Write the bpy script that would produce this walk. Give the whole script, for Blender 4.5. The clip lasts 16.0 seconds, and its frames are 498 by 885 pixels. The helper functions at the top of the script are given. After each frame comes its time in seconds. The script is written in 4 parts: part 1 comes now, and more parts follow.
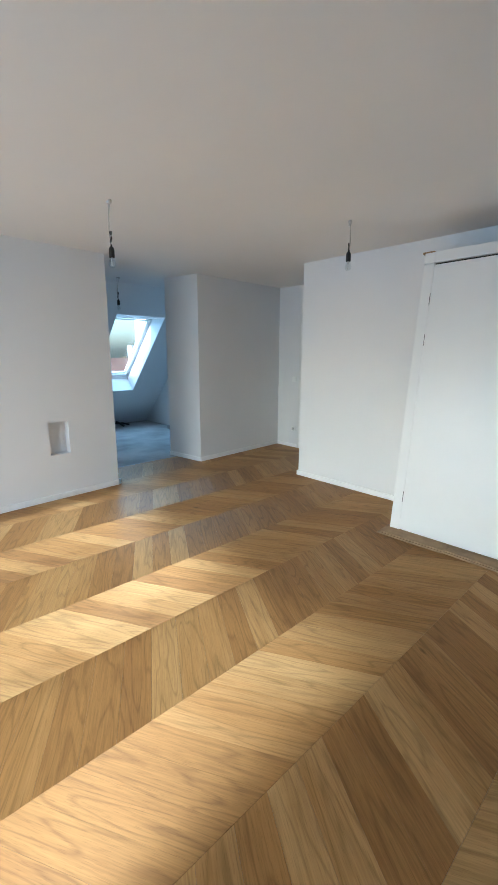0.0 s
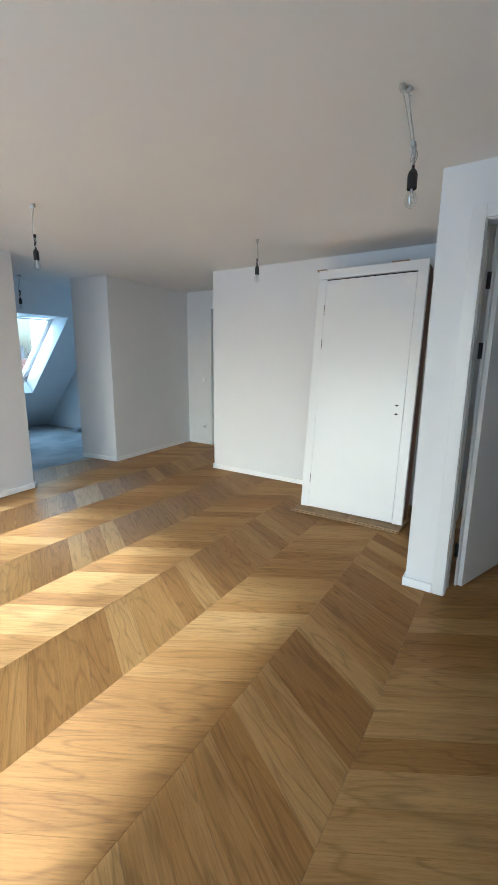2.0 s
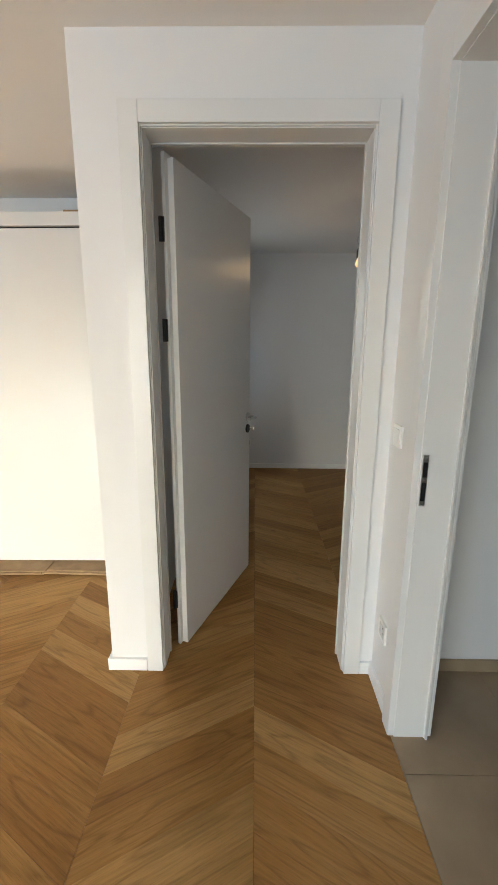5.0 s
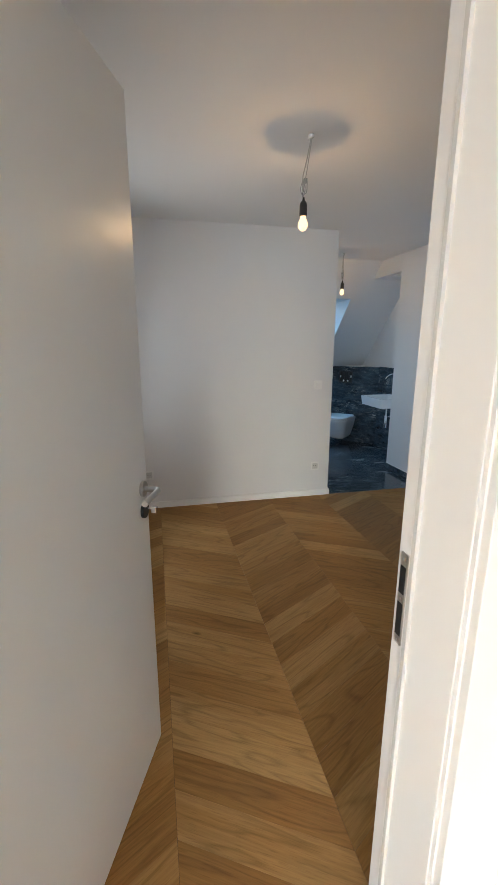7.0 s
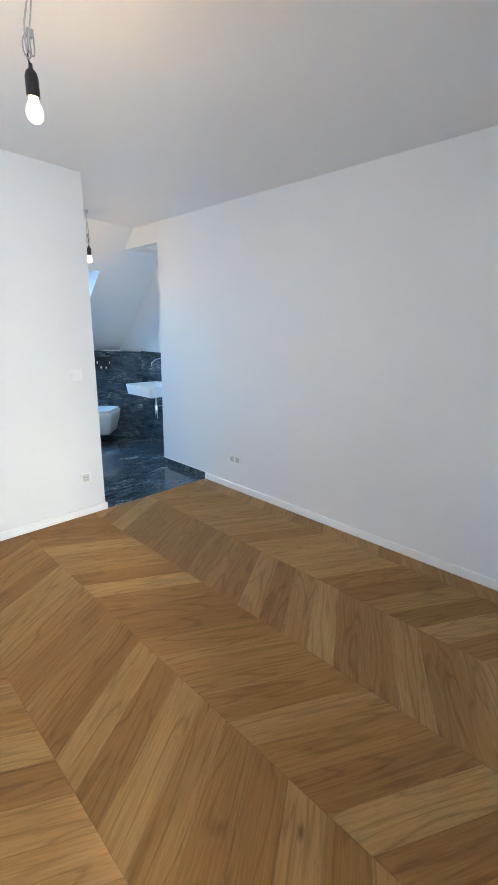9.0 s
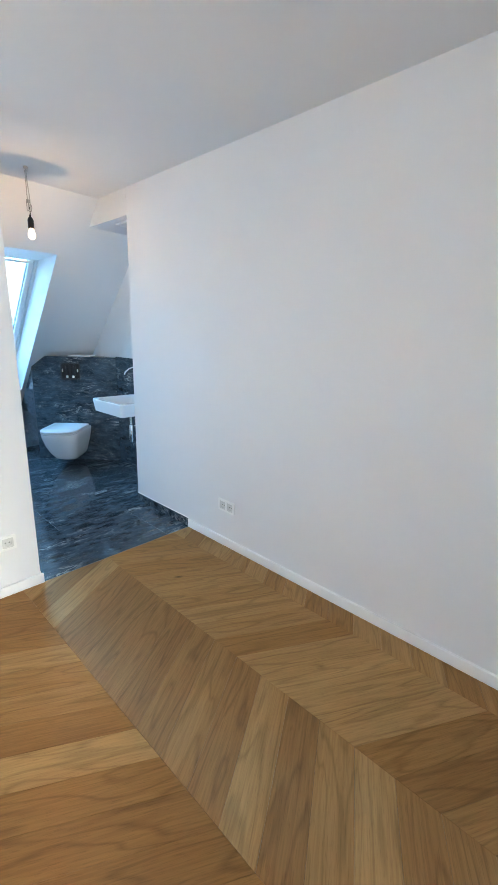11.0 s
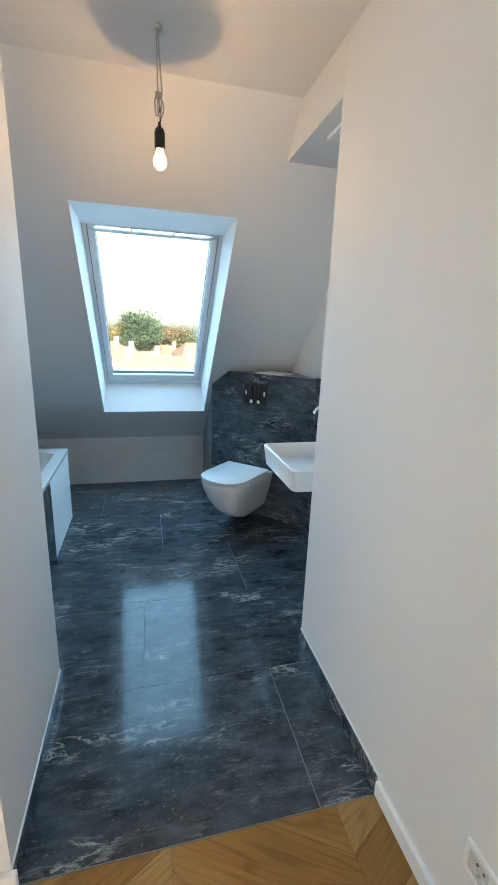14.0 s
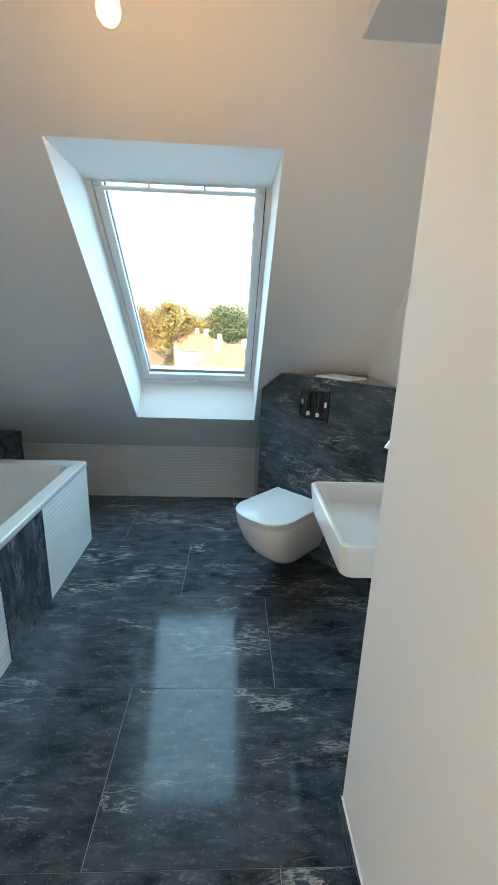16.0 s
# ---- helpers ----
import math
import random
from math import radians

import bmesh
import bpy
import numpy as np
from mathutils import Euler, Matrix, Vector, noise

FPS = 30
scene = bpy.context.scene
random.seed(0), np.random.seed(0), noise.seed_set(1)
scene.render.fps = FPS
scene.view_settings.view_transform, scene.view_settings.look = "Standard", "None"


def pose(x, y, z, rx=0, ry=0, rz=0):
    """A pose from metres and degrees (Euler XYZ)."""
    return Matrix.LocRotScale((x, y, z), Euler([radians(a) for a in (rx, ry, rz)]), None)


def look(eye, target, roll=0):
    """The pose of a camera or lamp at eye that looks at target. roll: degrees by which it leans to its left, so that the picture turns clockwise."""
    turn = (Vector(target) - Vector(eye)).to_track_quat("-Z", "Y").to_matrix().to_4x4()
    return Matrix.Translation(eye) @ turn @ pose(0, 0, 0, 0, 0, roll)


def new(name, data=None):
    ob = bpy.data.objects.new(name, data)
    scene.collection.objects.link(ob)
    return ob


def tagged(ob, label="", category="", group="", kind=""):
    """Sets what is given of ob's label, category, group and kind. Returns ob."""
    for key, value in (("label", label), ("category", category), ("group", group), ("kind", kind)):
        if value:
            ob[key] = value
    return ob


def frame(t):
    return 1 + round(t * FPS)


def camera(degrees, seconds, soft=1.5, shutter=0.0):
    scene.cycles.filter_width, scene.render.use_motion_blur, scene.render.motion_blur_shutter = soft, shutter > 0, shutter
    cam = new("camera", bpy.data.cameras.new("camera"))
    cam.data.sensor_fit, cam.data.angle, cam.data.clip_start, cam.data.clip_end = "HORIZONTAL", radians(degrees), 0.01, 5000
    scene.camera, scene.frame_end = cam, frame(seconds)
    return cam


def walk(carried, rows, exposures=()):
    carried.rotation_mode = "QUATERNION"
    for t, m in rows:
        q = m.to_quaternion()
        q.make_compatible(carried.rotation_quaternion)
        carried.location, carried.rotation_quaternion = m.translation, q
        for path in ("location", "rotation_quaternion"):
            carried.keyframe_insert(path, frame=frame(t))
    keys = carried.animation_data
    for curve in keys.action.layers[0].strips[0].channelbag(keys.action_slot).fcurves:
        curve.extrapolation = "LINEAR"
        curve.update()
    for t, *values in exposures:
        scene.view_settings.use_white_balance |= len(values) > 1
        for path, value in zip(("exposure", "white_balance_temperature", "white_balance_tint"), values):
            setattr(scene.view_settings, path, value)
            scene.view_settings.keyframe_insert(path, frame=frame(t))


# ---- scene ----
cam = camera(61.9, 16.0)
PATH = [
    (0, (-0.01, 2.944, 1.45), (1.326, 4.372, 1.029), 0.2),
    (0.5, (-0.088, 2.887, 1.451), (1.294, 4.272, 1.035), 0.2),
    (1, (-0.196, 2.879, 1.458), (1.254, 4.195, 1.047), 0.1),
    (1.5, (-0.326, 2.88, 1.443), (1.213, 4.091, 1.04), 0.4),
    (2, (-0.407, 2.862, 1.441), (1.237, 3.926, 1.032), 0.5),
    (2.5, (-0.405, 2.83, 1.437), (1.338, 3.717, 1.017), 0.7),
    (3, (-0.323, 2.795, 1.426), (1.502, 3.486, 0.99), 0.8),
    (3.5, (-0.147, 2.744, 1.413), (1.74, 3.232, 0.966), 0.6),
    (4, (0.065, 2.708, 1.415), (1.989, 3.009, 0.96), 0.3),
    (4.2, (0.157, 2.707, 1.392), (2.092, 2.946, 0.944), 0.3),
    (6.3, (1.446, 2.716, 1.456), (3.376, 2.46, 0.999), 0.1),
    (6.5, (1.565, 2.716, 1.458), (3.49, 2.417, 1.003), -0.0),
    (7, (1.789, 2.702, 1.456), (3.687, 2.272, 0.996), 0.1),
    (7.5, (2.026, 2.653, 1.445), (3.871, 2.043, 0.971), 0.1),
    (8, (2.171, 2.618, 1.435), (3.915, 1.770, 0.939), 0.7),
    (8.5, (2.318, 2.57, 1.422), (3.884, 1.436, 0.912), 1.2),
    (9, (2.456, 2.538, 1.418), (3.788, 1.138, 0.902), 1.2),
    (9.2, (2.491, 2.472, 1.421), (3.762, 1.017, 0.904), 1.2),
    (11.3, (3.282, 1.624, 1.406), (4.657, 0.258, 0.912), 1.8),
    (11.5, (3.368, 1.509, 1.404), (4.81, 0.214, 0.911), 1.9),
    (12, (3.585, 1.261, 1.424), (5.172, 0.141, 0.945), 2.5),
    (12.5, (3.817, 1.061, 1.433), (5.522, 0.133, 0.95), 2.7),
    (13, (4.071, 0.935, 1.438), (5.859, 0.177, 0.957), 3.0),
    (13.5, (4.332, 0.805, 1.427), (6.172, 0.2, 0.928), 2.5),
    (14, (4.573, 0.698, 1.428), (6.448, 0.22, 0.921), 2.1),
    (14.5, (4.823, 0.583, 1.417), (6.721, 0.22, 0.903), 2.0),
    (15, (5.003, 0.467, 1.43), (6.916, 0.227, 0.897), 1.9),
    (15.5, (5.137, 0.367, 1.427), (7.056, 0.226, 0.882), 1.9),
    (16, (5.264, 0.36, 1.422), (7.184, 0.273, 0.871), 2.0),
]
walk(cam, [(t, look(eye, target, roll)) for t, eye, target, roll in PATH],
     exposures=[(0, 1.82, 4950, 0), (1.5, 1.82, 5000, 0), (3.0, 2.24, 5300, 1), (4.2, 2.38, 5700, 2), (6.4, 2.92, 6400, 7), (7.0, 3.42, 6100, 7), (8.0, 4.18, 5700, 5), (9.2, 4.52, 5550, 5), (11.3, 4.6, 5700, 5), (12.5, 4.34, 5900, 4), (14, 4.27, 7000, 7), (16, 4.3, 8300, 9)])

# ---- light ----
SUN_UP, SUN_FROM = 27.0, 182.0          # elevation, compass angle from +x that the light comes from
world = bpy.data.worlds.new("sky")
scene.world = world
world.use_nodes = True
wn = world.node_tree.nodes
sky = wn.new("ShaderNodeTexSky")
sky.sky_type = "NISHITA"
sky.sun_disc = False
sky.sun_elevation = radians(SUN_UP)
sky.sun_rotation = radians(90 - SUN_FROM)
sky.dust_density = 3.0
wn["Background"].inputs["Strength"].default_value = 0.15
world.node_tree.links.new(sky.outputs["Color"], wn["Background"].inputs["Color"])


def lamp(name, kind, m, energy, color, **more):
    data = bpy.data.lights.new(name, kind)
    data.energy, data.color = energy, color
    if kind == "AREA":
        data.shape, data.size, data.size_y = "RECTANGLE", more["w"], more["h"]
        data.spread = radians(more.get("spread", 180))
    elif kind == "SUN":
        data.angle = radians(more["angle"])
    else:
        data.shadow_soft_size = more["radius"]
    ob = new(name, data)
    ob.matrix_world = m
    return ob


sa, se = radians(SUN_FROM), radians(SUN_UP)
sun_dir = Vector((math.cos(sa) * math.cos(se), math.sin(sa) * math.cos(se), math.sin(se)))
lamp("sun", "SUN", look(sun_dir * 50, (0, 0, 0)), 2.9, (1.0, 0.985, 0.955), angle=4.0)
lamp("window_light_living", "AREA", look((-2.46, 5.225, 1.2), (0, 5.225, 0.9)), 17, (0.78, 0.89, 1.0), w=3.15, h=2.1)
# Added lamp in an unseen wall opening, to brighten the bedroom.
lamp("window_light_bedroom", "AREA", look((4.6, 3.215, 1.5), (3.0, 0, 0.9)), 0.62, (1.0, 0.97, 0.93), w=1.15, h=1.15)
# sky light above each skylight, outside the glass
lamp("skylight_light_bathroom", "AREA", look((8.012, 0.6165, 1.61), (7.292, 0.6165, 0.915)), 2.15, (0.31, 0.64, 1.0), w=0.70, h=1.3)
lamp("skylight_light_screed_room", "AREA", look((3.4335, 10.162, 1.61), (3.4335, 9.442, 0.915)), 5.0, (0.50, 0.76, 1.0), w=0.70, h=1.3)
# Added lamp inside the closed side room, to brighten it.
lamp("window_light_side_room", "AREA", look((-0.25, 1.2, 1.5), (2, 1.2, 1.1)), 0.3, (1.0, 0.91, 0.80), w=0.9, h=1.0)
BULB = (1.0, 0.57, 0.26)

# ---- materials ----
MATS = {}


def mat(name, color=(0.8, 0.8, 0.8), rough=0.5, metal=0.0, bump=0.0, scale=40.0, var=0.0, var_scale=3.0, emit=0.0, emit_color=None, glass=0.0, coat=0.0):
    m = bpy.data.materials.new(name)
    m.use_nodes = True
    nt = m.node_tree
    b = nt.nodes["Principled BSDF"]
    b.inputs["Base Color"].default_value = (*color, 1)
    b.inputs["Roughness"].default_value = rough
    b.inputs["Metallic"].default_value = metal
    b.inputs["Coat Weight"].default_value = coat
    b.inputs["Transmission Weight"].default_value = glass
    if emit:
        b.inputs["Emission Color"].default_value = (*(emit_color or color), 1)
        b.inputs["Emission Strength"].default_value = emit
    if bump or var:
        geo = nt.nodes.new("ShaderNodeNewGeometry")
    if var:
        n = nt.nodes.new("ShaderNodeTexNoise")
        n.inputs["Scale"].default_value, n.inputs["Detail"].default_value = var_scale, 6
        nt.links.new(geo.outputs["Position"], n.inputs["Vector"])
        r = nt.nodes.new("ShaderNodeMapRange")
        r.inputs["From Min"].default_value, r.inputs["From Max"].default_value = 0.3, 0.7
        r.inputs["To Min"].default_value, r.inputs["To Max"].default_value = 1 - var, 1 + var
        nt.links.new(n.outputs["Fac"], r.inputs["Value"])
        mx = nt.nodes.new("ShaderNodeMix")
        mx.data_type, mx.blend_type = "RGBA", "MULTIPLY"
        mx.inputs["Factor"].default_value = 1
        mx.inputs["A"].default_value = (*color, 1)
        nt.links.new(r.outputs["Result"], mx.inputs["B"])
        nt.links.new(mx.outputs["Result"], b.inputs["Base Color"])
    if bump:
        n = nt.nodes.new("ShaderNodeTexNoise")
        n.inputs["Scale"].default_value, n.inputs["Detail"].default_value = scale, 5
        nt.links.new(geo.outputs["Position"], n.inputs["Vector"])
        bp = nt.nodes.new("ShaderNodeBump")
        bp.inputs["Strength"].default_value, bp.inputs["Distance"].default_value = bump, 0.002
        nt.links.new(n.outputs["Fac"], bp.inputs["Height"])
        nt.links.new(bp.outputs["Normal"], b.inputs["Normal"])
    MATS[name] = m
    return m


PAINT = mat("wall_paint", (0.77, 0.77, 0.77), 0.75, bump=0.12, scale=140, var=0.012, var_scale=1.5)
CEIL = mat("ceiling_paint", (0.79, 0.785, 0.775), 0.85, bump=0.12, scale=140, var=0.015, var_scale=1.2)
LACQUER = mat("white_lacquer", (0.745, 0.745, 0.735), 0.32, bump=0.02, scale=300, var=0.01)
SKIRT = mat("skirting_lacquer", (0.86, 0.86, 0.855), 0.4, var=0.02, var_scale=8)
STEEL = mat("brushed_steel", (0.55, 0.54, 0.52), 0.28, metal=1.0, bump=0.05, scale=400)
CHROME = mat("chrome", (0.75, 0.76, 0.78), 0.08, metal=1.0)
BLACK = mat("black_plastic", (0.012, 0.012, 0.013), 0.4, bump=0.03, scale=200)
# Near-black colour for shade in gaps that are not modelled deep.
DARK = mat("shade_black", (0.02, 0.018, 0.016), 0.8)
PLASTIC = mat("white_plastic", (0.84, 0.84, 0.82), 0.35)
GREYPL = mat("grey_plastic", (0.35, 0.35, 0.35), 0.45)
CERAMIC = mat("glazed_ceramic", (0.82, 0.82, 0.82), 0.08, coat=0.3)
ACRYLIC = mat("tub_acrylic", (0.82, 0.83, 0.83), 0.15)
CARD = mat("cardboard", (0.33, 0.215, 0.115), 0.85, bump=0.3, scale=60, var=0.15, var_scale=12)
RAWWOOD = mat("raw_brown_board", (0.13, 0.055, 0.028), 0.75, bump=0.2, scale=80, var=0.25, var_scale=15)
CONCRETE = mat("screed", (0.40, 0.39, 0.37), 0.85, bump=0.4, scale=30, var=0.28, var_scale=2.2)
BEIGE = mat("beige_tile", (0.34, 0.255, 0.165), 0.35, bump=0.05, scale=60, var=0.15, var_scale=5)
WIRE = mat("clear_cable", (0.42, 0.42, 0.40), 0.35)
JOINT = mat("dark_joint", (0.10, 0.06, 0.035), 0.9)
GROUT = mat("grey_grout", (0.28, 0.29, 0.30), 0.9)
RELIEF = mat("relief_tile_glaze", (0.72, 0.73, 0.73), 0.45, var=0.03, var_scale=6)
WINPAINT = mat("window_white", (0.78, 0.79, 0.80), 0.4)
# Greyer than the socket frame, to deepen the shade of the recess.
INSERT = mat("shaded_insert", (0.62, 0.62, 0.60), 0.4)
SEALGREY = mat("pale_seal", (0.55, 0.55, 0.54), 0.6)
RUBBER = mat("seal_rubber", (0.05, 0.05, 0.055), 0.6)

GLASS = bpy.data.materials.new("pane_glass")
GLASS.use_nodes = True
g = GLASS.node_tree.nodes
gl, tr, mxs, fr = g.new("ShaderNodeBsdfGlossy"), g.new("ShaderNodeBsdfTransparent"), g.new("ShaderNodeMixShader"), g.new("ShaderNodeLayerWeight")
gl.inputs["Roughness"].default_value = 0.01
tr.inputs["Color"].default_value = (0.94, 0.96, 0.96, 1)
fr.inputs["Blend"].default_value = 0.5
pw, ma = g.new("ShaderNodeMath"), g.new("ShaderNodeMath")
pw.operation, ma.operation = "POWER", "MULTIPLY_ADD"
pw.inputs[1].default_value, ma.inputs[1].default_value, ma.inputs[2].default_value = 5.0, 0.8, 0.035
GLASS.node_tree.links.new(fr.outputs["Facing"], pw.inputs[0])
GLASS.node_tree.links.new(pw.outputs[0], ma.inputs[0])
GLASS.node_tree.links.new(ma.outputs[0], mxs.inputs["Fac"])
GLASS.node_tree.links.new(tr.outputs["BSDF"], mxs.inputs[1])
GLASS.node_tree.links.new(gl.outputs["BSDF"], mxs.inputs[2])
GLASS.node_tree.links.new(mxs.outputs["Shader"], g["Material Output"].inputs["Surface"])
# Tint cuts the glass to about half, toning down the bright view outside.
SKYGLASS = GLASS.copy()
SKYGLASS.name = "coated_glass"
SKYGLASS.node_tree.nodes["Transparent BSDF"].inputs["Color"].default_value = (0.52, 0.55, 0.55, 1)
BULBGLASS = GLASS.copy()
BULBGLASS.name = "bulb_glass"


def oak():
    """Oiled oak: uv runs in metres along and across each plank."""
    m = bpy.data.materials.new("oiled_oak")
    m.use_nodes = True
    nt, L = m.node_tree, m.node_tree.links.new
    N = nt.nodes.new
    b = nt.nodes["Principled BSDF"]
    uv, info, geo = N("ShaderNodeUVMap"), N("ShaderNodeObjectInfo"), N("ShaderNodeNewGeometry")
    uv.uv_map = "grain"
    add = N("ShaderNodeMath")
    L(info.outputs["Random"], add.inputs[0])
    L(geo.outputs["Random Per Island"], add.inputs[1])
    frac = N("ShaderNodeMath")
    frac.operation = "FRACT"
    L(add.outputs[0], frac.inputs[0])
    rnd = frac.outputs[0]
    wht = N("ShaderNodeTexWhiteNoise")
    wht.noise_dimensions = "1D"
    L(rnd, wht.inputs["W"])
    off = N("ShaderNodeVectorMath")
    off.operation = "MULTIPLY_ADD"
    L(wht.outputs["Color"], off.inputs[0])
    off.inputs[1].default_value = (37, 23, 11)
    L(uv.outputs["UV"], off.inputs[2])

    def stretched(sx, sy, kind="ShaderNodeTexNoise", detail=6, dist=0.0):
        mp = N("ShaderNodeMapping")
        mp.inputs["Scale"].default_value = (sx, sy, 1)
        L(off.outputs["Vector"], mp.inputs["Vector"])
        n = N(kind)
        n.inputs["Scale"].default_value = 1
        n.inputs["Detail"].default_value = detail
        n.inputs["Distortion"].default_value = dist
        L(mp.outputs["Vector"], n.inputs["Vector"])
        return n

    broad = stretched(0.9, 11, detail=3)          # cathedral flow
    # rings: contour lines of a stretched field
    ring_f = stretched(0.95, 7.5, detail=2.2, dist=0.25)
    mul = N("ShaderNodeMath")
    mul.operation = "MULTIPLY"
    mul.inputs[1].default_value = 19
    L(ring_f.outputs["Fac"], mul.inputs[0])
    fr = N("ShaderNodeMath")
    fr.operation = "PINGPONG"
    fr.inputs[1].default_value = 1.0
    L(mul.outputs[0], fr.inputs[0])
    fine = stretched(6, 150, detail=5)
    pores = stretched(22, 420, detail=2)
    ramp = N("ShaderNodeValToRGB")
    e = ramp.color_ramp.elements
    e[0].position, e[0].color = 0.0, (0.205, 0.094, 0.029, 1)
    e[1].position, e[1].color = 1.0, (0.560, 0.360, 0.143, 1)
    mid = e.new(0.5)
    mid.color = (0.352, 0.184, 0.055, 1)
    tone = N("ShaderNodeMath")
    tone.operation = "MULTIPLY_ADD"
    tone.inputs[1].default_value, tone.inputs[2].default_value = 0.44, 0.30
    L(wht.outputs["Value"], tone.inputs[0])
    t2 = N("ShaderNodeMath")
    t2.operation = "MULTIPLY_ADD"
    t2.inputs[1].default_value = 0.40
    L(broad.outputs["Fac"], t2.inputs[0])
    t3 = N("ShaderNodeMath")
    t3.operation = "SUBTRACT"
    t3.inputs[1].default_value = 0.20
    L(t2.outputs[0], t3.inputs[0])
    L(tone.outputs[0], t2.inputs[2])
    L(t3.outputs[0], ramp.inputs["Fac"])
    col = ramp.outputs["Color"]
    for src, lo, hi, f0, f1 in ((fr.outputs[0], 0.79, 1.04, 0.0, 0.38), (fine.outputs["Fac"], 0.87, 1.07, 0.36, 0.64), (pores.outputs["Fac"], 0.82, 1.0, 0.32, 0.44)):
        r = N("ShaderNodeMapRange")
        r.inputs["From Min"].default_value, r.inputs["From Max"].default_value = f0, f1
        r.inputs["To Min"].default_value, r.inputs["To Max"].default_value = lo, hi
        L(src, r.inputs["Value"])
        mx = N("ShaderNodeMix")
        mx.data_type, mx.blend_type = "RGBA", "MULTIPLY"
        mx.inputs["Factor"].default_value = 1
        L(col, mx.inputs["A"])
        L(r.outputs["Result"], mx.inputs["B"])
        col = mx.outputs["Result"]
    # knots
    kn = N("ShaderNodeTexVoronoi")
    mp = N("ShaderNodeMapping")
    mp.inputs["Scale"].default_value = (0.9, 2.2, 1)
    L(off.outputs["Vector"], mp.inputs["Vector"])
    L(mp.outputs["Vector"], kn.inputs["Vector"])
    kn.inputs["Scale"].default_value = 1.0
    kr = N("ShaderNodeMapRange")
    kr.inputs["From Min"].default_value, kr.inputs["From Max"].default_value = 0.006, 0.030
    kr.inputs["To Min"].default_value, kr.inputs["To Max"].default_value = 0.42, 1.0
    L(kn.outputs["Distance"], kr.inputs["Value"])
    mx = N("ShaderNodeMix")
    mx.data_type, mx.blend_type = "RGBA", "MULTIPLY"
    mx.inputs["Factor"].default_value = 1
    L(col, mx.inputs["A"])
    L(kr.outputs["Result"], mx.inputs["B"])
    L(mx.outputs["Result"], b.inputs["Base Color"])
    rr = N("ShaderNodeMapRange")
    rr.inputs["To Min"].default_value, rr.inputs["To Max"].default_value = 0.40, 0.50
    L(fine.outputs["Fac"], rr.inputs["Value"])
    L(rr.outputs["Result"], b.inputs["Roughness"])
    tan = N("ShaderNodeTangent")
    tan.direction_type, tan.uv_map = "UV_MAP", "grain"
    L(tan.outputs["Tangent"], b.inputs["Tangent"])
    b.inputs["Anisotropic"].default_value = 0.92
    b.inputs["Anisotropic Rotation"].default_value = 0.25
    b.inputs["Specular IOR Level"].default_value = 0.35
    b.inputs["Metallic"].default_value = 0.46      # light sheen of the cut fibres
    bp = N("ShaderNodeBump")
    bp.inputs["Strength"].default_value, bp.inputs["Distance"].default_value = 0.10, 0.001
    L(fine.outputs["Fac"], bp.inputs["Height"])
    L(bp.outputs["Normal"], b.inputs["Normal"])
    return m


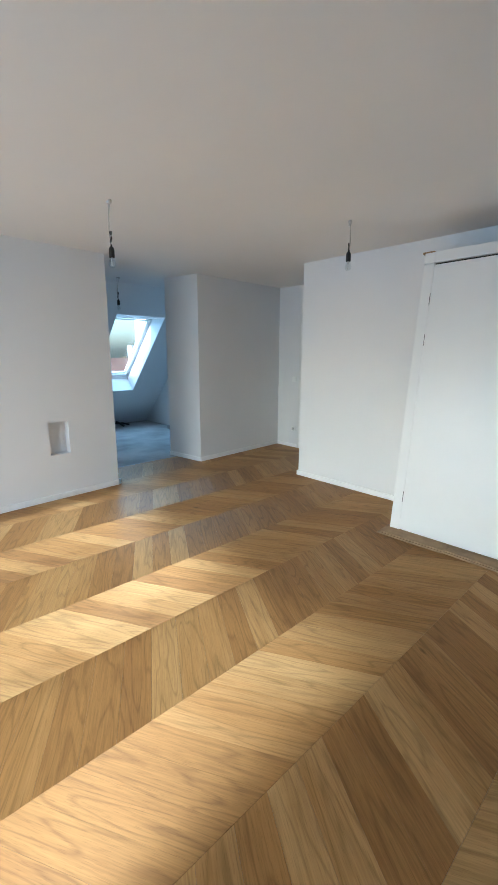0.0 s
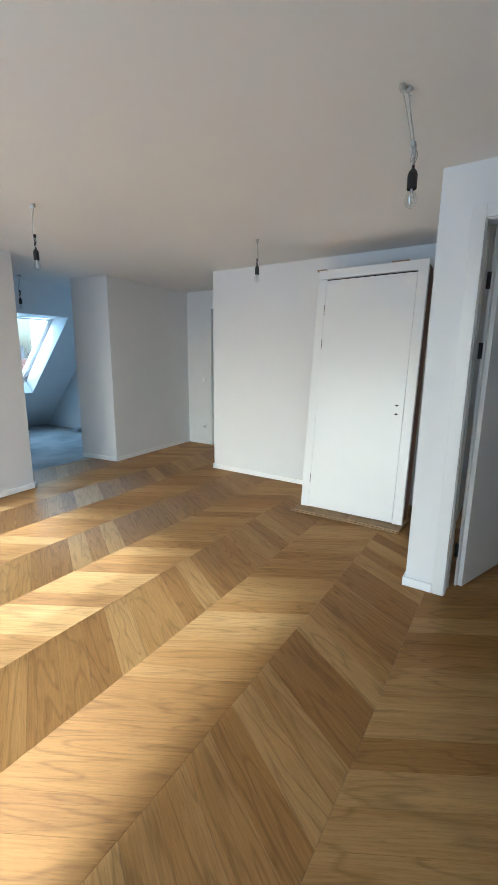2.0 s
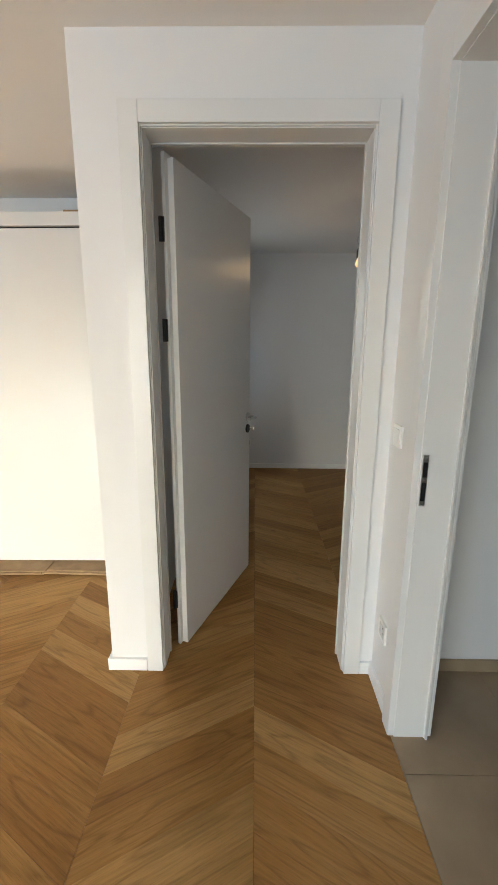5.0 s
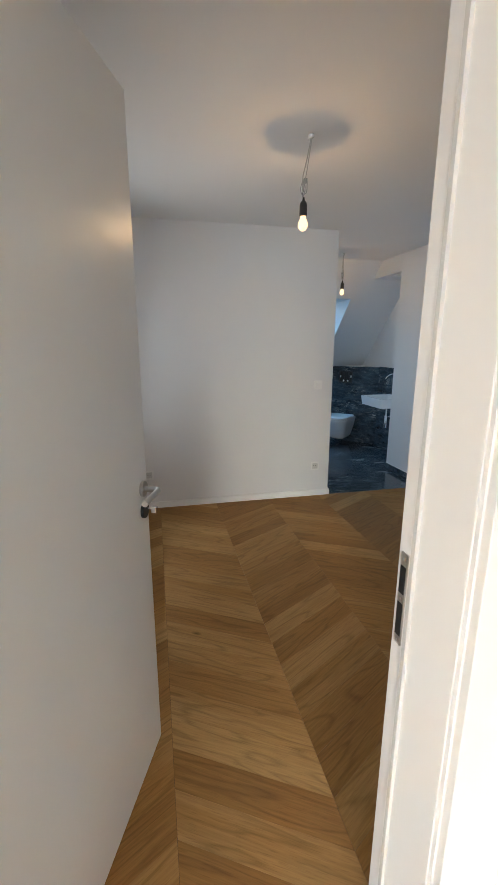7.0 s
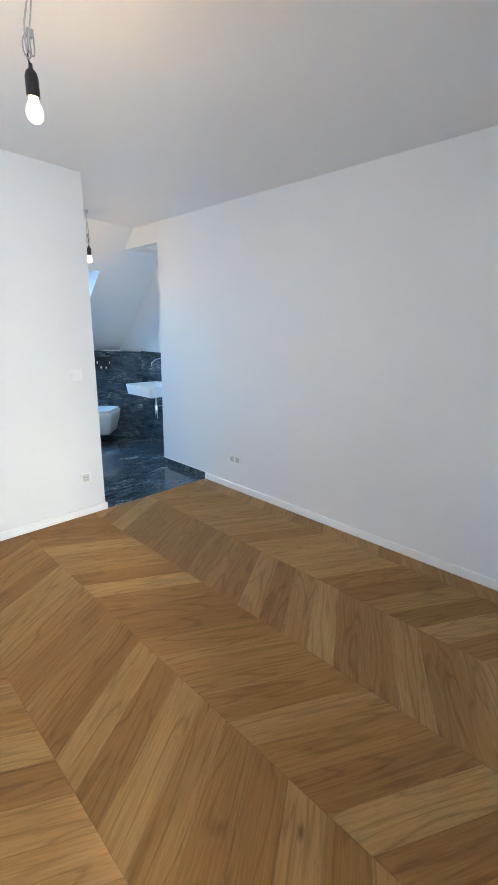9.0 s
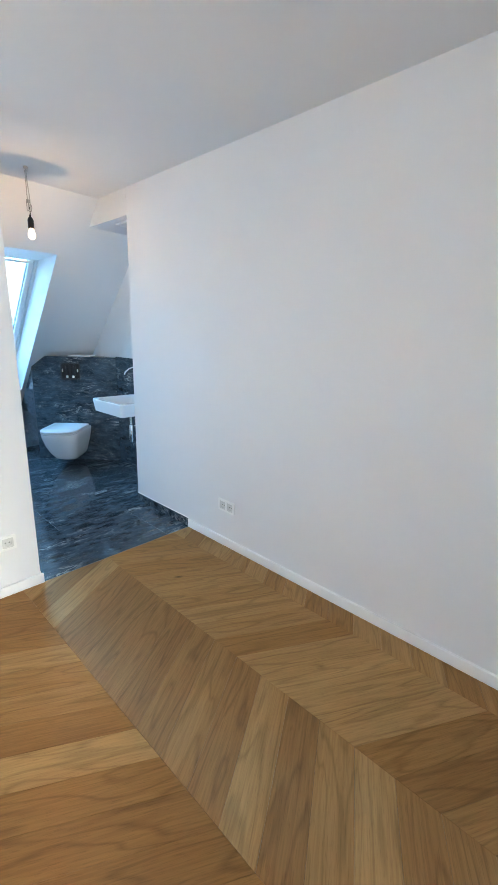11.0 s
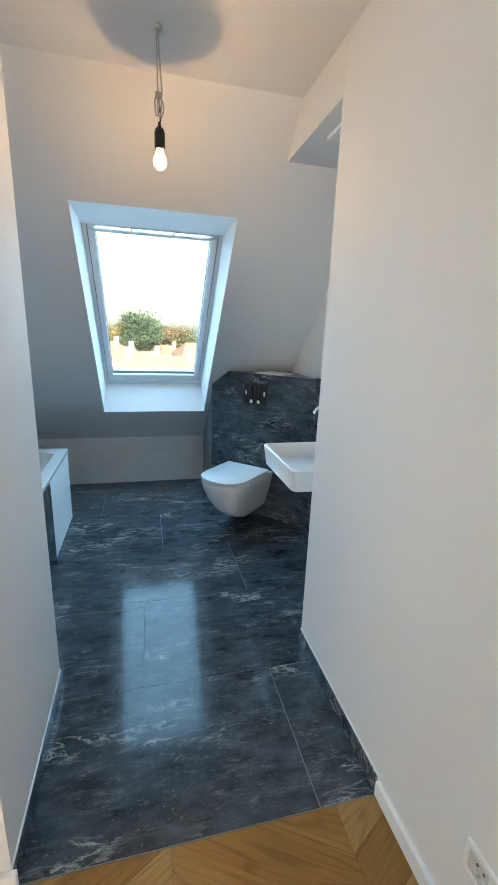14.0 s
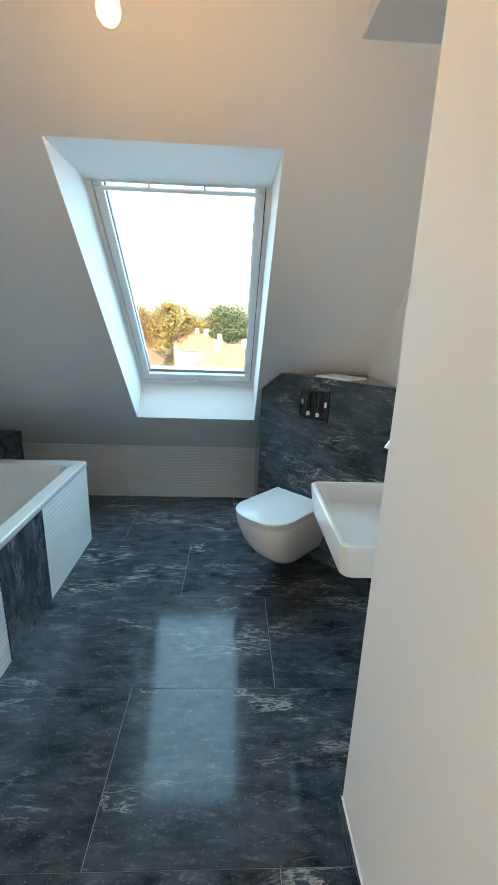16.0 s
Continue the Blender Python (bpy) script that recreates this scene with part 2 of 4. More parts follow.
def slate(name, grain):
    """Dark honed stone: fine grey clouds, specks, and pale veins in scattered patches; grain stretches the pattern."""
    m = bpy.data.materials.new(name)
    m.use_nodes = True
    nt, L = m.node_tree, m.node_tree.links.new
    N = nt.nodes.new
    b = nt.nodes["Principled BSDF"]
    info, geo = N("ShaderNodeObjectInfo"), N("ShaderNodeNewGeometry")
    wht = N("ShaderNodeTexWhiteNoise")
    wht.noise_dimensions = "1D"
    L(info.outputs["Random"], wht.inputs["W"])
    off = N("ShaderNodeVectorMath")
    off.operation = "MULTIPLY_ADD"
    L(wht.outputs["Color"], off.inputs[0])
    off.inputs[1].default_value = (9, 9, 9)
    L(geo.outputs["Position"], off.inputs[2])

    def field(scale, detail, dist=0.0, rough=0.6, more=1.0):
        mp = N("ShaderNodeMapping")
        mp.inputs["Scale"].default_value = tuple(1 + (g - 1) * more for g in grain)
        mp.inputs["Rotation"].default_value = (0.08, 0.06, 0.10)
        L(off.outputs["Vector"], mp.inputs["Vector"])
        n = N("ShaderNodeTexNoise")
        n.inputs["Scale"].default_value, n.inputs["Detail"].default_value = scale, detail
        n.inputs["Distortion"].default_value, n.inputs["Roughness"].default_value = dist, rough
        L(mp.outputs["Vector"], n.inputs["Vector"])
        return n.outputs["Fac"]

    def ranged(f, lo, hi, a=0.0, z=1.0):
        r = N("ShaderNodeMapRange")
        r.inputs["From Min"].default_value, r.inputs["From Max"].default_value = lo, hi
        r.inputs["To Min"].default_value, r.inputs["To Max"].default_value = a, z
        L(f, r.inputs["Value"])
        return r.outputs["Result"]

    def op(kind, x, y):
        n = N("ShaderNodeMath")
        n.operation = kind
        for i, v in enumerate((x, y)):
            if isinstance(v, (int, float)):
                n.inputs[i].default_value = v
            else:
                L(v, n.inputs[i])
        return n.outputs[0]

    base = field(7, 9, 0.2, 0.68, 0.5)
    ramp = N("ShaderNodeValToRGB")
    e = ramp.color_ramp.elements
    e[0].position, e[0].color = 0.32, (0.0095, 0.0128, 0.0172, 1)
    e[1].position, e[1].color = 0.70, (0.074, 0.097, 0.119, 1)
    L(base, ramp.inputs["Fac"])
    col = ramp.outputs["Color"]
    patch = ranged(field(2.1, 4, 0.3, 0.6, 0.45), 0.52, 0.64)
    line = ranged(op("ABSOLUTE", op("SUBTRACT", field(3.4, 9, 0.55, 0.68), 0.5), 0), 0.0, 0.024, 1.0, 0.0)
    cloud = ranged(field(11, 9, 0.8, 0.75), 0.54, 0.72)
    speck = ranged(field(95, 3, 0.0, 0.6, 0.4), 0.64, 0.72)
    for f, amount in ((op("MULTIPLY", line, patch), 0.85), (op("MULTIPLY", cloud, patch), 0.50), (cloud, 0.27), (speck, 0.46)):
        mx = N("ShaderNodeMix")
        mx.data_type = "RGBA"
        L(op("MULTIPLY", f, amount), mx.inputs["Factor"])
        L(col, mx.inputs["A"])
        mx.inputs["B"].default_value = (0.50, 0.50, 0.47, 1)
        col = mx.outputs["Result"]
    L(col, b.inputs["Base Color"])
    b.inputs["Specular IOR Level"].default_value = 0.5
    L(ranged(base, 0.0, 1.0, 0.08, 0.15), b.inputs["Roughness"])
    bp = N("ShaderNodeBump")
    bp.inputs["Strength"].default_value, bp.inputs["Distance"].default_value = 0.10, 0.001
    L(field(50, 5), bp.inputs["Height"])
    L(bp.outputs["Normal"], b.inputs["Normal"])
    return m


OAK = oak()
STONE = slate("dark_veined_stone", (3.6, 0.9, 3.6))             # veins run across the floor
STONE_WALL = slate("dark_veined_wall_stone", (1.0, 1.0, 3.6))   # veins lie level
STONE_PANEL = slate("dark_veined_panel_stone", (3.6, 1.0, 0.9)) # veins stand upright



# ---- mesh helpers ----
def box(bm, x0, x1, y0, y1, z0, z1, bevel=0.0, m=None):
    vs = [bm.verts.new(((x0, x1)[i & 1], (y0, y1)[i >> 1 & 1], (z0, z1)[i >> 2])) for i in range(8)]
    fs = [bm.faces.new([vs[i] for i in f]) for f in ((0, 2, 3, 1), (4, 5, 7, 6), (0, 1, 5, 4), (2, 6, 7, 3), (0, 4, 6, 2), (1, 3, 7, 5))]
    if bevel:
        es = list({e for f in fs for e in f.edges})
        out = bmesh.ops.bevel(bm, geom=es, offset=bevel, segments=2, profile=0.7, affect="EDGES")
        vs = list({v for f in out["faces"] for v in f.verts} | {v for v in vs if v.is_valid})
    if m is not None:
        bmesh.ops.transform(bm, matrix=m, verts=vs)
    return bm


def prism(bm, poly, z0, z1):
    """A floor-plan polygon (counterclockwise) raised from z0 to z1."""
    lo, hi = [bm.verts.new((x, y, z0)) for x, y in poly], [bm.verts.new((x, y, z1)) for x, y in poly]
    bm.faces.new(lo[::-1])
    bm.faces.new(hi)
    for i in range(len(poly)):
        j = (i + 1) % len(poly)
        bm.faces.new((lo[i], lo[j], hi[j], hi[i]))
    return bm


def tube(bm, pts, r, seg=8, closed_ends=True):
    """A round tube along points."""
    rings = []
    for i, p in enumerate(pts):
        p = Vector(p)
        d = (Vector(pts[min(i + 1, len(pts) - 1)]) - Vector(pts[max(i - 1, 0)])).normalized()
        a = d.orthogonal().normalized() if not rings else (rings[-1][1] - d * rings[-1][1].dot(d)).normalized()
        c = d.cross(a)
        rr = r[i] if isinstance(r, (list, tuple)) else r
        rings.append(([bm.verts.new(p + (a * math.cos(k * math.tau / seg) + c * math.sin(k * math.tau / seg)) * rr) for k in range(seg)], a))
    for (r0, _), (r1, _) in zip(rings, rings[1:]):
        for k in range(seg):
            bm.faces.new((r0[k], r0[(k + 1) % seg], r1[(k + 1) % seg], r1[k]))
    if closed_ends:
        bm.faces.new(rings[0][0][::-1])
        bm.faces.new(rings[-1][0])
    return bm


def lathe(bm, profile, seg=20, centre=(0, 0, 0)):
    """Turn (radius, z) pairs round the upright axis."""
    cx, cy, cz = centre
    rings = []
    for r, z in profile:
        rings.append([bm.verts.new((cx + r * math.cos(k * math.tau / seg), cy + r * math.sin(k * math.tau / seg), cz + z)) for k in range(seg)] if r > 1e-5 else [bm.verts.new((cx, cy, cz + z))])
    for r0, r1 in zip(rings, rings[1:]):
        for k in range(seg):
            a, b2, c, d = r0[k % len(r0)], r0[(k + 1) % len(r0)], r1[(k + 1) % len(r1)], r1[k % len(r1)]
            f = [v for i, v in enumerate((a, b2, c, d)) if v not in (a, b2, c, d)[:i]]
            if len(f) > 2:
                bm.faces.new(f)
    return bm


def shape(name, bm, material, smooth=False):
    bmesh.ops.recalc_face_normals(bm, faces=bm.faces)
    me = bpy.data.meshes.new(name)
    bm.to_mesh(me)
    bm.free()
    me.materials.append(material)
    if smooth:
        for p in me.polygons:
            p.use_smooth = True
        me.set_sharp_from_angle(angle=radians(40))
    return me


def part(name, bm, material, parent=None, label="", smooth=False):
    ob = new(name, shape(name, bm, material, smooth))
    ob.parent = parent
    return tagged(ob, label=label)


def thing(name, label, category, m=None, group="", kind=""):
    ob = new(name)
    ob.empty_display_size = 0.1
    if m is not None:
        ob.matrix_world = m
    return tagged(ob, label, category, group, kind)


def solid(name, bm, material, label, category="wall"):
    return tagged(part(name, bm, material), label, category, kind="structure")


def B():
    return bmesh.new()


H = 2.42   # ceiling height


def wall(name, p0, p1, thick, label, z0=0.0, z1=H, holes=(), material=None):
    """A wall whose face runs from p0 to p1, thick to the left of that way; holes are (u0, u1, z0, z1), with a depth for a recess."""
    p0, p1 = Vector(p0), Vector(p1)
    d = (p1 - p0).normalized()
    m = Matrix(((d.x, -d.y, 0, p0.x), (d.y, d.x, 0, p0.y), (0, 0, 1, 0), (0, 0, 0, 1)))
    n, bm = (p1 - p0).length, B()
    us = sorted({0, n, *(u for h in holes for u in h[:2])})
    for u0, u1 in zip(us, us[1:]):
        inside = sorted([h for h in holes if h[0] <= u0 + 1e-6 and h[1] >= u1 - 1e-6], key=lambda h: h[2])
        z = z0
        for h in inside:
            if h[2] > z + 1e-6:
                box(bm, u0, u1, 0, thick, z, h[2], m=m)
            if len(h) > 4:
                box(bm, u0, u1, h[4], thick, h[2], h[3], m=m)
            z = h[3]
        if z1 > z + 1e-6:
            box(bm, u0, u1, 0, thick, z, z1, m=m)
    return solid(name, bm, material or PAINT, label)

# ---- structure: ceilings ----
def slab(name, x0, x1, y0, y1, z0, z1, material, label, category):
    return solid(name, box(B(), x0, x1, y0, y1, z0, z1), material, label, category)


slab("ceiling_main", -2.6, 6.59, -0.7, 6.0, H, H + 0.2, CEIL, "flat matt white plastered ceiling over the flat", "ceiling")
slab("ceiling_hall", -2.6, 6.59, 6.0, 8.73, H, H + 0.2, CEIL, "flat matt white plastered ceiling over the hall side", "ceiling")
slab("floor_base", -2.6, 5.446, -0.2, 7.87, -0.22, -0.012, JOINT, "dark underlay between the oak planks", "floor")
slab("floor_screed", 0.9, 5.2, 7.87, 11.4, -0.22, -0.004, CONCRETE, "bare grey screed floor of the unfinished room", "floor")
slab("floor_tile_bed", 5.446, 8.7, -0.7, 2.3, -0.22, -0.0008, GROUT, "grey grout bed under the stone tiles", "floor")
slab("floor_side_room", -0.3, 2.22, 0.2, 2.191, -0.05, -0.001, BEIGE, "beige stone tile floor of the side room", "floor")

# ---- structure: walls ----
wall("wall_west", (-2.4, 8.0), (-2.4, 1.9), -0.2, "white wall with a wide window behind the camera", holes=[(1.15, 4.40, 0.1, 2.2)])
wall("wall_south_living", (2.2, 2.18), (-2.6, 2.18), 0.12, "white wall with an open doorway to the side room", holes=[(0.30, 1.225, -0.1, 2.16)])
wall("wall_bedroom_door", (2.2, 3.338), (2.2, 2.18), 0.14, "white wall with the bedroom doorway", holes=[(0.213, 1.05, -0.1, 2.16)])
wall("wall_bedroom_west", (2.22, 2.18), (2.22, -0.15), 0.12, "white partition between side room and bedroom")
# The opening is unseen; it only holds the added bedroom lamp.
wall("wall_recess", (5.45, 3.338), (2.34, 3.338), 0.138, "white return wall of the recess", holes=[(0.25, 1.45, 0.9, 2.1)])
wall("wall_living_east", (3.77, 6.10), (3.77, 3.338), 0.15, "white wall behind the stored door")
wall("wall_corridor", (6.6, 6.10), (3.92, 6.10), 0.14, "white corridor wall")
wall("wall_passage", (6.12, 1.07), (5.45, 1.07), -2.268, "white wall block between bedroom and bathroom")
wall("wall_south_bedroom", (6.16, 0.0), (2.22, 0.0), 0.15, "long plain white bedroom wall")
wall("wall_basin_end", (6.16, -0.15), (6.16, -0.62), -0.12, "white return beside the basin")
wall("wall_basin", (6.04, -0.48), (8.75, -0.48), -0.14, "white wall above the dark stone wainscot")
wall("wall_tub", (8.75, 2.10), (6.12, 2.10), -0.14, "white wall beside the bathtub")
wall("wall_niche", (-2.6, 6.89), (1.978, 7.214), 0.62, "white wall with a small open niche", holes=[(3.885, 4.081, 0.455, 0.78, 0.09)])
solid("wall_pier", prism(B(), [(3.27, 7.41), (4.905, 7.51), (4.9, 8.12), (3.177, 8.02)], 0, H), PAINT, "white pier between hall and unfinished room", "wall")
wall("wall_hall_end", (4.905, 7.52), (4.865, 6.0), 0.14, "white hall end wall with a closed door", holes=[(0.50, 1.36, -0.1, 2.14)])
wall("wall_screed_east", (4.52, 8.10), (4.52, 11.4), -0.2, "white side wall of the unfinished room")
wall("wall_screed_west", (1.2, 7.6), (1.2, 11.4), 0.2, "white side wall of the unfinished room")
wall("wall_side_room_south", (-0.3, 0.2), (2.3, 0.2), -0.1, "plain wall closing the side room")
wall("wall_side_room_west", (-0.3, 0.1), (-0.3, 2.1), 0.1, "plain wall closing the side room")
wall("wall_corridor_end", (6.5, 6.0), (6.5, 7.6), -0.1, "plain wall closing the corridor")

# ---- sloped roofs with skylights ----
ROOF = [(6.967, 2.023), (8.217, 0.746)]        # opening in the slope: upper and lower edge (out, up)
FRAME = [(7.378, 2.015), (8.400, 0.965)]       # where the window frame sits
Y_IN, Y_OUT = (0.195, 1.038), (0.200, 1.033)
TURN = Matrix(((0, -1, 0, 4.05), (1, 0, 0, 2.15), (0, 0, 1, 0), (0, 0, 0, 1)))


def slope_x(z):
    return 8.217 + (0.746 - z) / 1.0216


def roof(name, m, y0, y1, label):
    bm = B()
    n = Vector((1.0216, 0, 1)).normalized() * 0.288

    def ring(pts):
        return [bm.verts.new(m @ Vector(p)) for p in pts]

    a = [(slope_x(H + 0.0), y0, H), (slope_x(H), y1, H), (slope_x(-0.05), y1, -0.05), (slope_x(-0.05), y0, -0.05)]
    (u0, v0), (u1, v1) = ROOF
    (p0, q0), (p1, q1) = FRAME
    ia, ih = ring(a), ring([(u0, Y_IN[0], v0), (u0, Y_IN[1], v0), (u1, Y_IN[1], v1), (u1, Y_IN[0], v1)])
    oa = ring([Vector(p) + n for p in a])
    oh = ring([(p0, Y_OUT[0], q0), (p0, Y_OUT[1], q0), (p1, Y_OUT[1], q1), (p1, Y_OUT[0], q1)])
    for r0, r1 in ((ia, ih), (ih, oh), (oh, oa), (oa, ia)):
        for i in range(4):
            j = (i + 1) % 4
            bm.faces.new((r0[i], r0[j], r1[j], r1[i]))
    return solid(name, bm, PAINT, label, "ceiling")


roof("slope_bathroom", Matrix(), -0.62, 2.24, "sloped white attic ceiling with a skylight reveal")
roof("slope_screed_room", TURN, -0.7, 3.0, "sloped white attic ceiling with a skylight reveal")
# lowered ceiling above the basin
bm = B()
pts = [(6.162, 2.238), (slope_x(2.238), 2.238), (slope_x(H), H), (6.162, H)]
ends = [[bm.verts.new((x, y, z)) for x, z in pts] for y in (0.0, -0.48)]
bm.faces.new(ends[0])
bm.faces.new(ends[1][::-1])
for i in range(4):
    bm.faces.new((ends[0][i], ends[0][(i + 1) % 4], ends[1][(i + 1) % 4], ends[1][i]))
solid("ceiling_basin_box", bm, PAINT, "lowered white soffit above the basin", "ceiling")
slab("knee_wall", 8.52, 8.7, -0.62, 2.24, -0.1, 0.50, PAINT, "low knee wall under the roof slope", "wall")


def skylight(m, label, glass):
    (p0, q0), (p1, q1) = FRAME
    d = Vector((p1 - p0, 0, q1 - q0))
    n, d = d.length, d.normalized()
    up = Vector((-d.z, 0, d.x))
    if up.z < 0:
        up = -up
    base = m @ Matrix(((d.x, 0, up.x, p0), (0, 1, 0, Y_OUT[0]), (d.z, 0, up.z, q0), (0, 0, 0, 1)))
    w = Y_OUT[1] - Y_OUT[0]
    top = thing("window_1", label, "window", base, kind="structure")

    def bars(name, e0, e1, head, foot, z0, z1, material, parent, label="", bev=0.004):
        """Four members: the sides between e0 and e1 from the edge, head and foot at their own spans along the slope."""
        bm = B()
        box(bm, *head, e0, w - e0, z0, z1, bev)
        box(bm, n - foot[0], n - foot[1], e0, w - e0, z0, z1, bev)
        box(bm, head[1], n - foot[0], e0, e1, z0, z1, bev)
        box(bm, head[1], n - foot[0], w - e1, w - e0, z0, z1, bev)
        return part(name, bm, material, parent, label)

    bars("window_frame", -0.02, 0.024, (-0.02, 0.004), (0.040, -0.02), -0.002, 0.09, WINPAINT, top)
    bars("seal", 0.024, 0.028, (0.004, 0.007), (0.044, 0.040), 0.02, 0.07, RUBBER, top, "dark rubber seal", 0)
    sash = bars("sash", 0.028, 0.070, (0.007, 0.016), (0.108, 0.044), 0.006, 0.085, WINPAINT, top)
    bars("glazing_seal", 0.070, 0.0735, (0.016, 0.018), (0.1115, 0.108), 0.030, 0.050, RUBBER, top, "dark glazing seal", 0)
    part("pane", box(B(), 0.010, n - 0.10, 0.06, w - 0.06, 0.048, 0.056), glass, top, "clear insulating glass").visible_shadow = False
    bm = B()
    box(bm, 0.030, 0.046, 0.03, w - 0.03, -0.004, 0.010, 0.003)
    for y in (0.05, w * 0.36, w * 0.66, w - 0.07):
        box(bm, 0.012, 0.031, y, y + 0.008, 0.000, 0.008)
    part("ventilation_bar", bm, WINPAINT, sash, "slim ventilation flap bar")
    bm = B()
    box(bm, n - 0.062, n - 0.046, w * 0.5 - 0.085, w * 0.5 + 0.05, -0.006, 0.008, 0.004)
    box(bm, n - 0.066, n - 0.030, w * 0.5 + 0.0, w * 0.5 + 0.03, -0.022, 0.002, 0.006)
    part("handle", bm, WINPAINT, sash, "small white latch handle")
    return top


sk = skylight(Matrix(), "white attic skylight with clear glass in the bathroom slope", SKYGLASS)
sk2 = skylight(TURN, "white attic skylight with clear glass in the unfinished room", GLASS)

# window of the living room, behind the camera
win = thing("window_2", "wide white framed window on the sunny side", "window", pose(-2.5, 5.225, 0.1), kind="structure")
bm = B()
for y0, y1 in ((-1.625, -1.545), (-0.55, -0.47), (0.47, 0.55), (1.545, 1.625)):
    box(bm, -0.03, 0.03, y0, y1, 0.0, 2.1)
for y0, y1 in ((-1.545, -0.55), (-0.47, 0.47), (0.55, 1.545)):
    box(bm, -0.03, 0.03, y0, y1, 0.0, 0.08)
    box(bm, -0.03, 0.03, y0, y1, 2.02, 2.1)
part("window_frame", bm, WINPAINT, win)
for y0, y1 in ((-1.545, -0.55), (-0.47, 0.47), (0.55, 1.545)):
    part("pane", box(B(), -0.006, 0.006, y0, y1, 0.08, 2.02), GLASS, win).visible_shadow = False


# ---- skirting ----
def skirting(name, runs, material, label, h=0.058, t=0.016):
    bm = B()
    for p0, p1 in runs:
        p0, p1 = Vector(p0), Vector(p1)
        d = (p1 - p0).normalized()
        m = Matrix(((d.x, -d.y, 0, p0.x), (d.y, d.x, 0, p0.y), (0, 0, 1, 0), (0, 0, 0, 1)))
        box(bm, 0, (p1 - p0).length, -t, 0.0, 0.001, h, 0.004, m=m)
    return solid(name, bm, material, label, "skirting")


skirting("baseboard_living", [((1.995, 7.215), (1.97, 7.5)), ((-2.4, 6.904), (1.978, 7.214)), ((3.177, 8.02), (3.268, 7.41)), ((3.262, 7.409), (4.9, 7.51)), ((4.902, 7.50), (4.889, 7.08)),
                               ((3.77, 6.116), (3.77, 3.338)), ((6.4, 6.10), (3.754, 6.10)),
                               ((3.77, 3.338), (2.19, 3.338)), ((2.2, 3.354), (2.2, 3.18)), ((2.2, 2.236), (2.2, 2.196)), ((2.2, 2.18), (1.965, 2.18)), ((0.9, 2.18), (-2.4, 2.18))], SKIRT, "slim white skirting along the living room walls")
skirting("baseboard_bedroom", [((5.45, 3.19), (5.45, 1.056)), ((5.448, 0.0), (2.36, 0.0)), ((2.34, 0.02), (2.34, 2.22))], SKIRT, "slim white skirting along the bedroom walls")
skirting("baseboard_stone", [((5.452, 1.07), (6.12, 1.07)), ((6.16, 0.0), (5.456, 0.0))], STONE, "dark stone skirting of the bathroom passage", h=0.062, t=0.011)
skirting("trim_stone_edge", [((5.452, 1.071), (6.12, 1.071)), ((6.16, -0.001), (5.456, -0.001))], SKIRT, "thin white edge trim over the stone skirting", h=0.068, t=0.006)


skirting("baseboard_side_room", [((2.219, 2.05), (2.219, 0.2))], BEIGE, "beige stone skirting of the side room", h=0.06, t=0.010)


# ---- doors ----
def door_frame(name, m, width, depth, label, height=2.14, case=0.072, stop=(0.030, 0.052), proud=0.017, lip=0.013):
    """A lining and casings. Local x runs across the opening, y into the wall from the face, z up."""
    top = thing(name, label, "door frame", m, kind="structure")
    bm = B()
    box(bm, -0.02, 0, -0.002, depth + 0.002, 0.002, height + 0.02)
    box(bm, width, width + 0.02, -0.002, depth + 0.002, 0.002, height + 0.02)
    box(bm, 0, width, -0.002, depth + 0.002, height, height + 0.02)
    part("lining", bm, LACQUER, top)
    for y0, y1, nm in ((-proud, -0.001, "casing_front"), (depth + 0.001, depth + 0.017, "casing_back")):
        bm = B()
        box(bm, -case, -0.004, y0, y1, 0.002, height + case, 0.003)
        box(bm, width + 0.004, width + case, y0, y1, 0.002, height + case, 0.003)
        box(bm, -0.004, width + 0.004, y0, y1, height + 0.004, height + case, 0.003)
        part(nm, bm, LACQUER, top)
    bm = B()
    s0, s1 = stop
    box(bm, 0.0, lip, s0, s1, 0.002, height, 0.003)
    box(bm, width - lip, width, s0, s1, 0.002, height, 0.003)
    box(bm, lip, width - lip, s0, s1, height - lip, height, 0.003)
    part("stop", bm, LACQUER, top)
    bm = B()
    box(bm, lip, lip + 0.006, s1 - 0.005, s1 + 0.004, 0.002, height - lip)
    box(bm, width - lip - 0.006, width - lip, s1 - 0.005, s1 + 0.004, 0.002, height - lip)
    box(bm, lip + 0.006, width - lip - 0.006, s1 - 0.005, s1 + 0.004, height - lip - 0.006, height - lip)
    part("seal", bm, SEALGREY, top, "pale grey rubber seal strip")
    return top


def strike(parent, m):
    """A steel strike plate with two black pads for the shade in its holes, lying in the local xz plane."""
    bm = B()
    box(bm, -0.009, 0.009, -0.002, 0.001, -0.085, 0.085, m=m)
    pl = part("strike_plate", bm, STEEL, parent, "steel strike plate")
    for z0, z1 in ((-0.068, -0.006), (0.012, 0.062)):
        part("latch_hole", box(B(), -0.007, 0.007, -0.0028, 0.0, z0, z1, m=m), BLACK, pl)
    for z in (-0.078, 0.002, 0.075):
        part("screw", box(B(), -0.003, 0.003, -0.0030, 0.0, z - 0.003, z + 0.003, m=m), CHROME, pl)


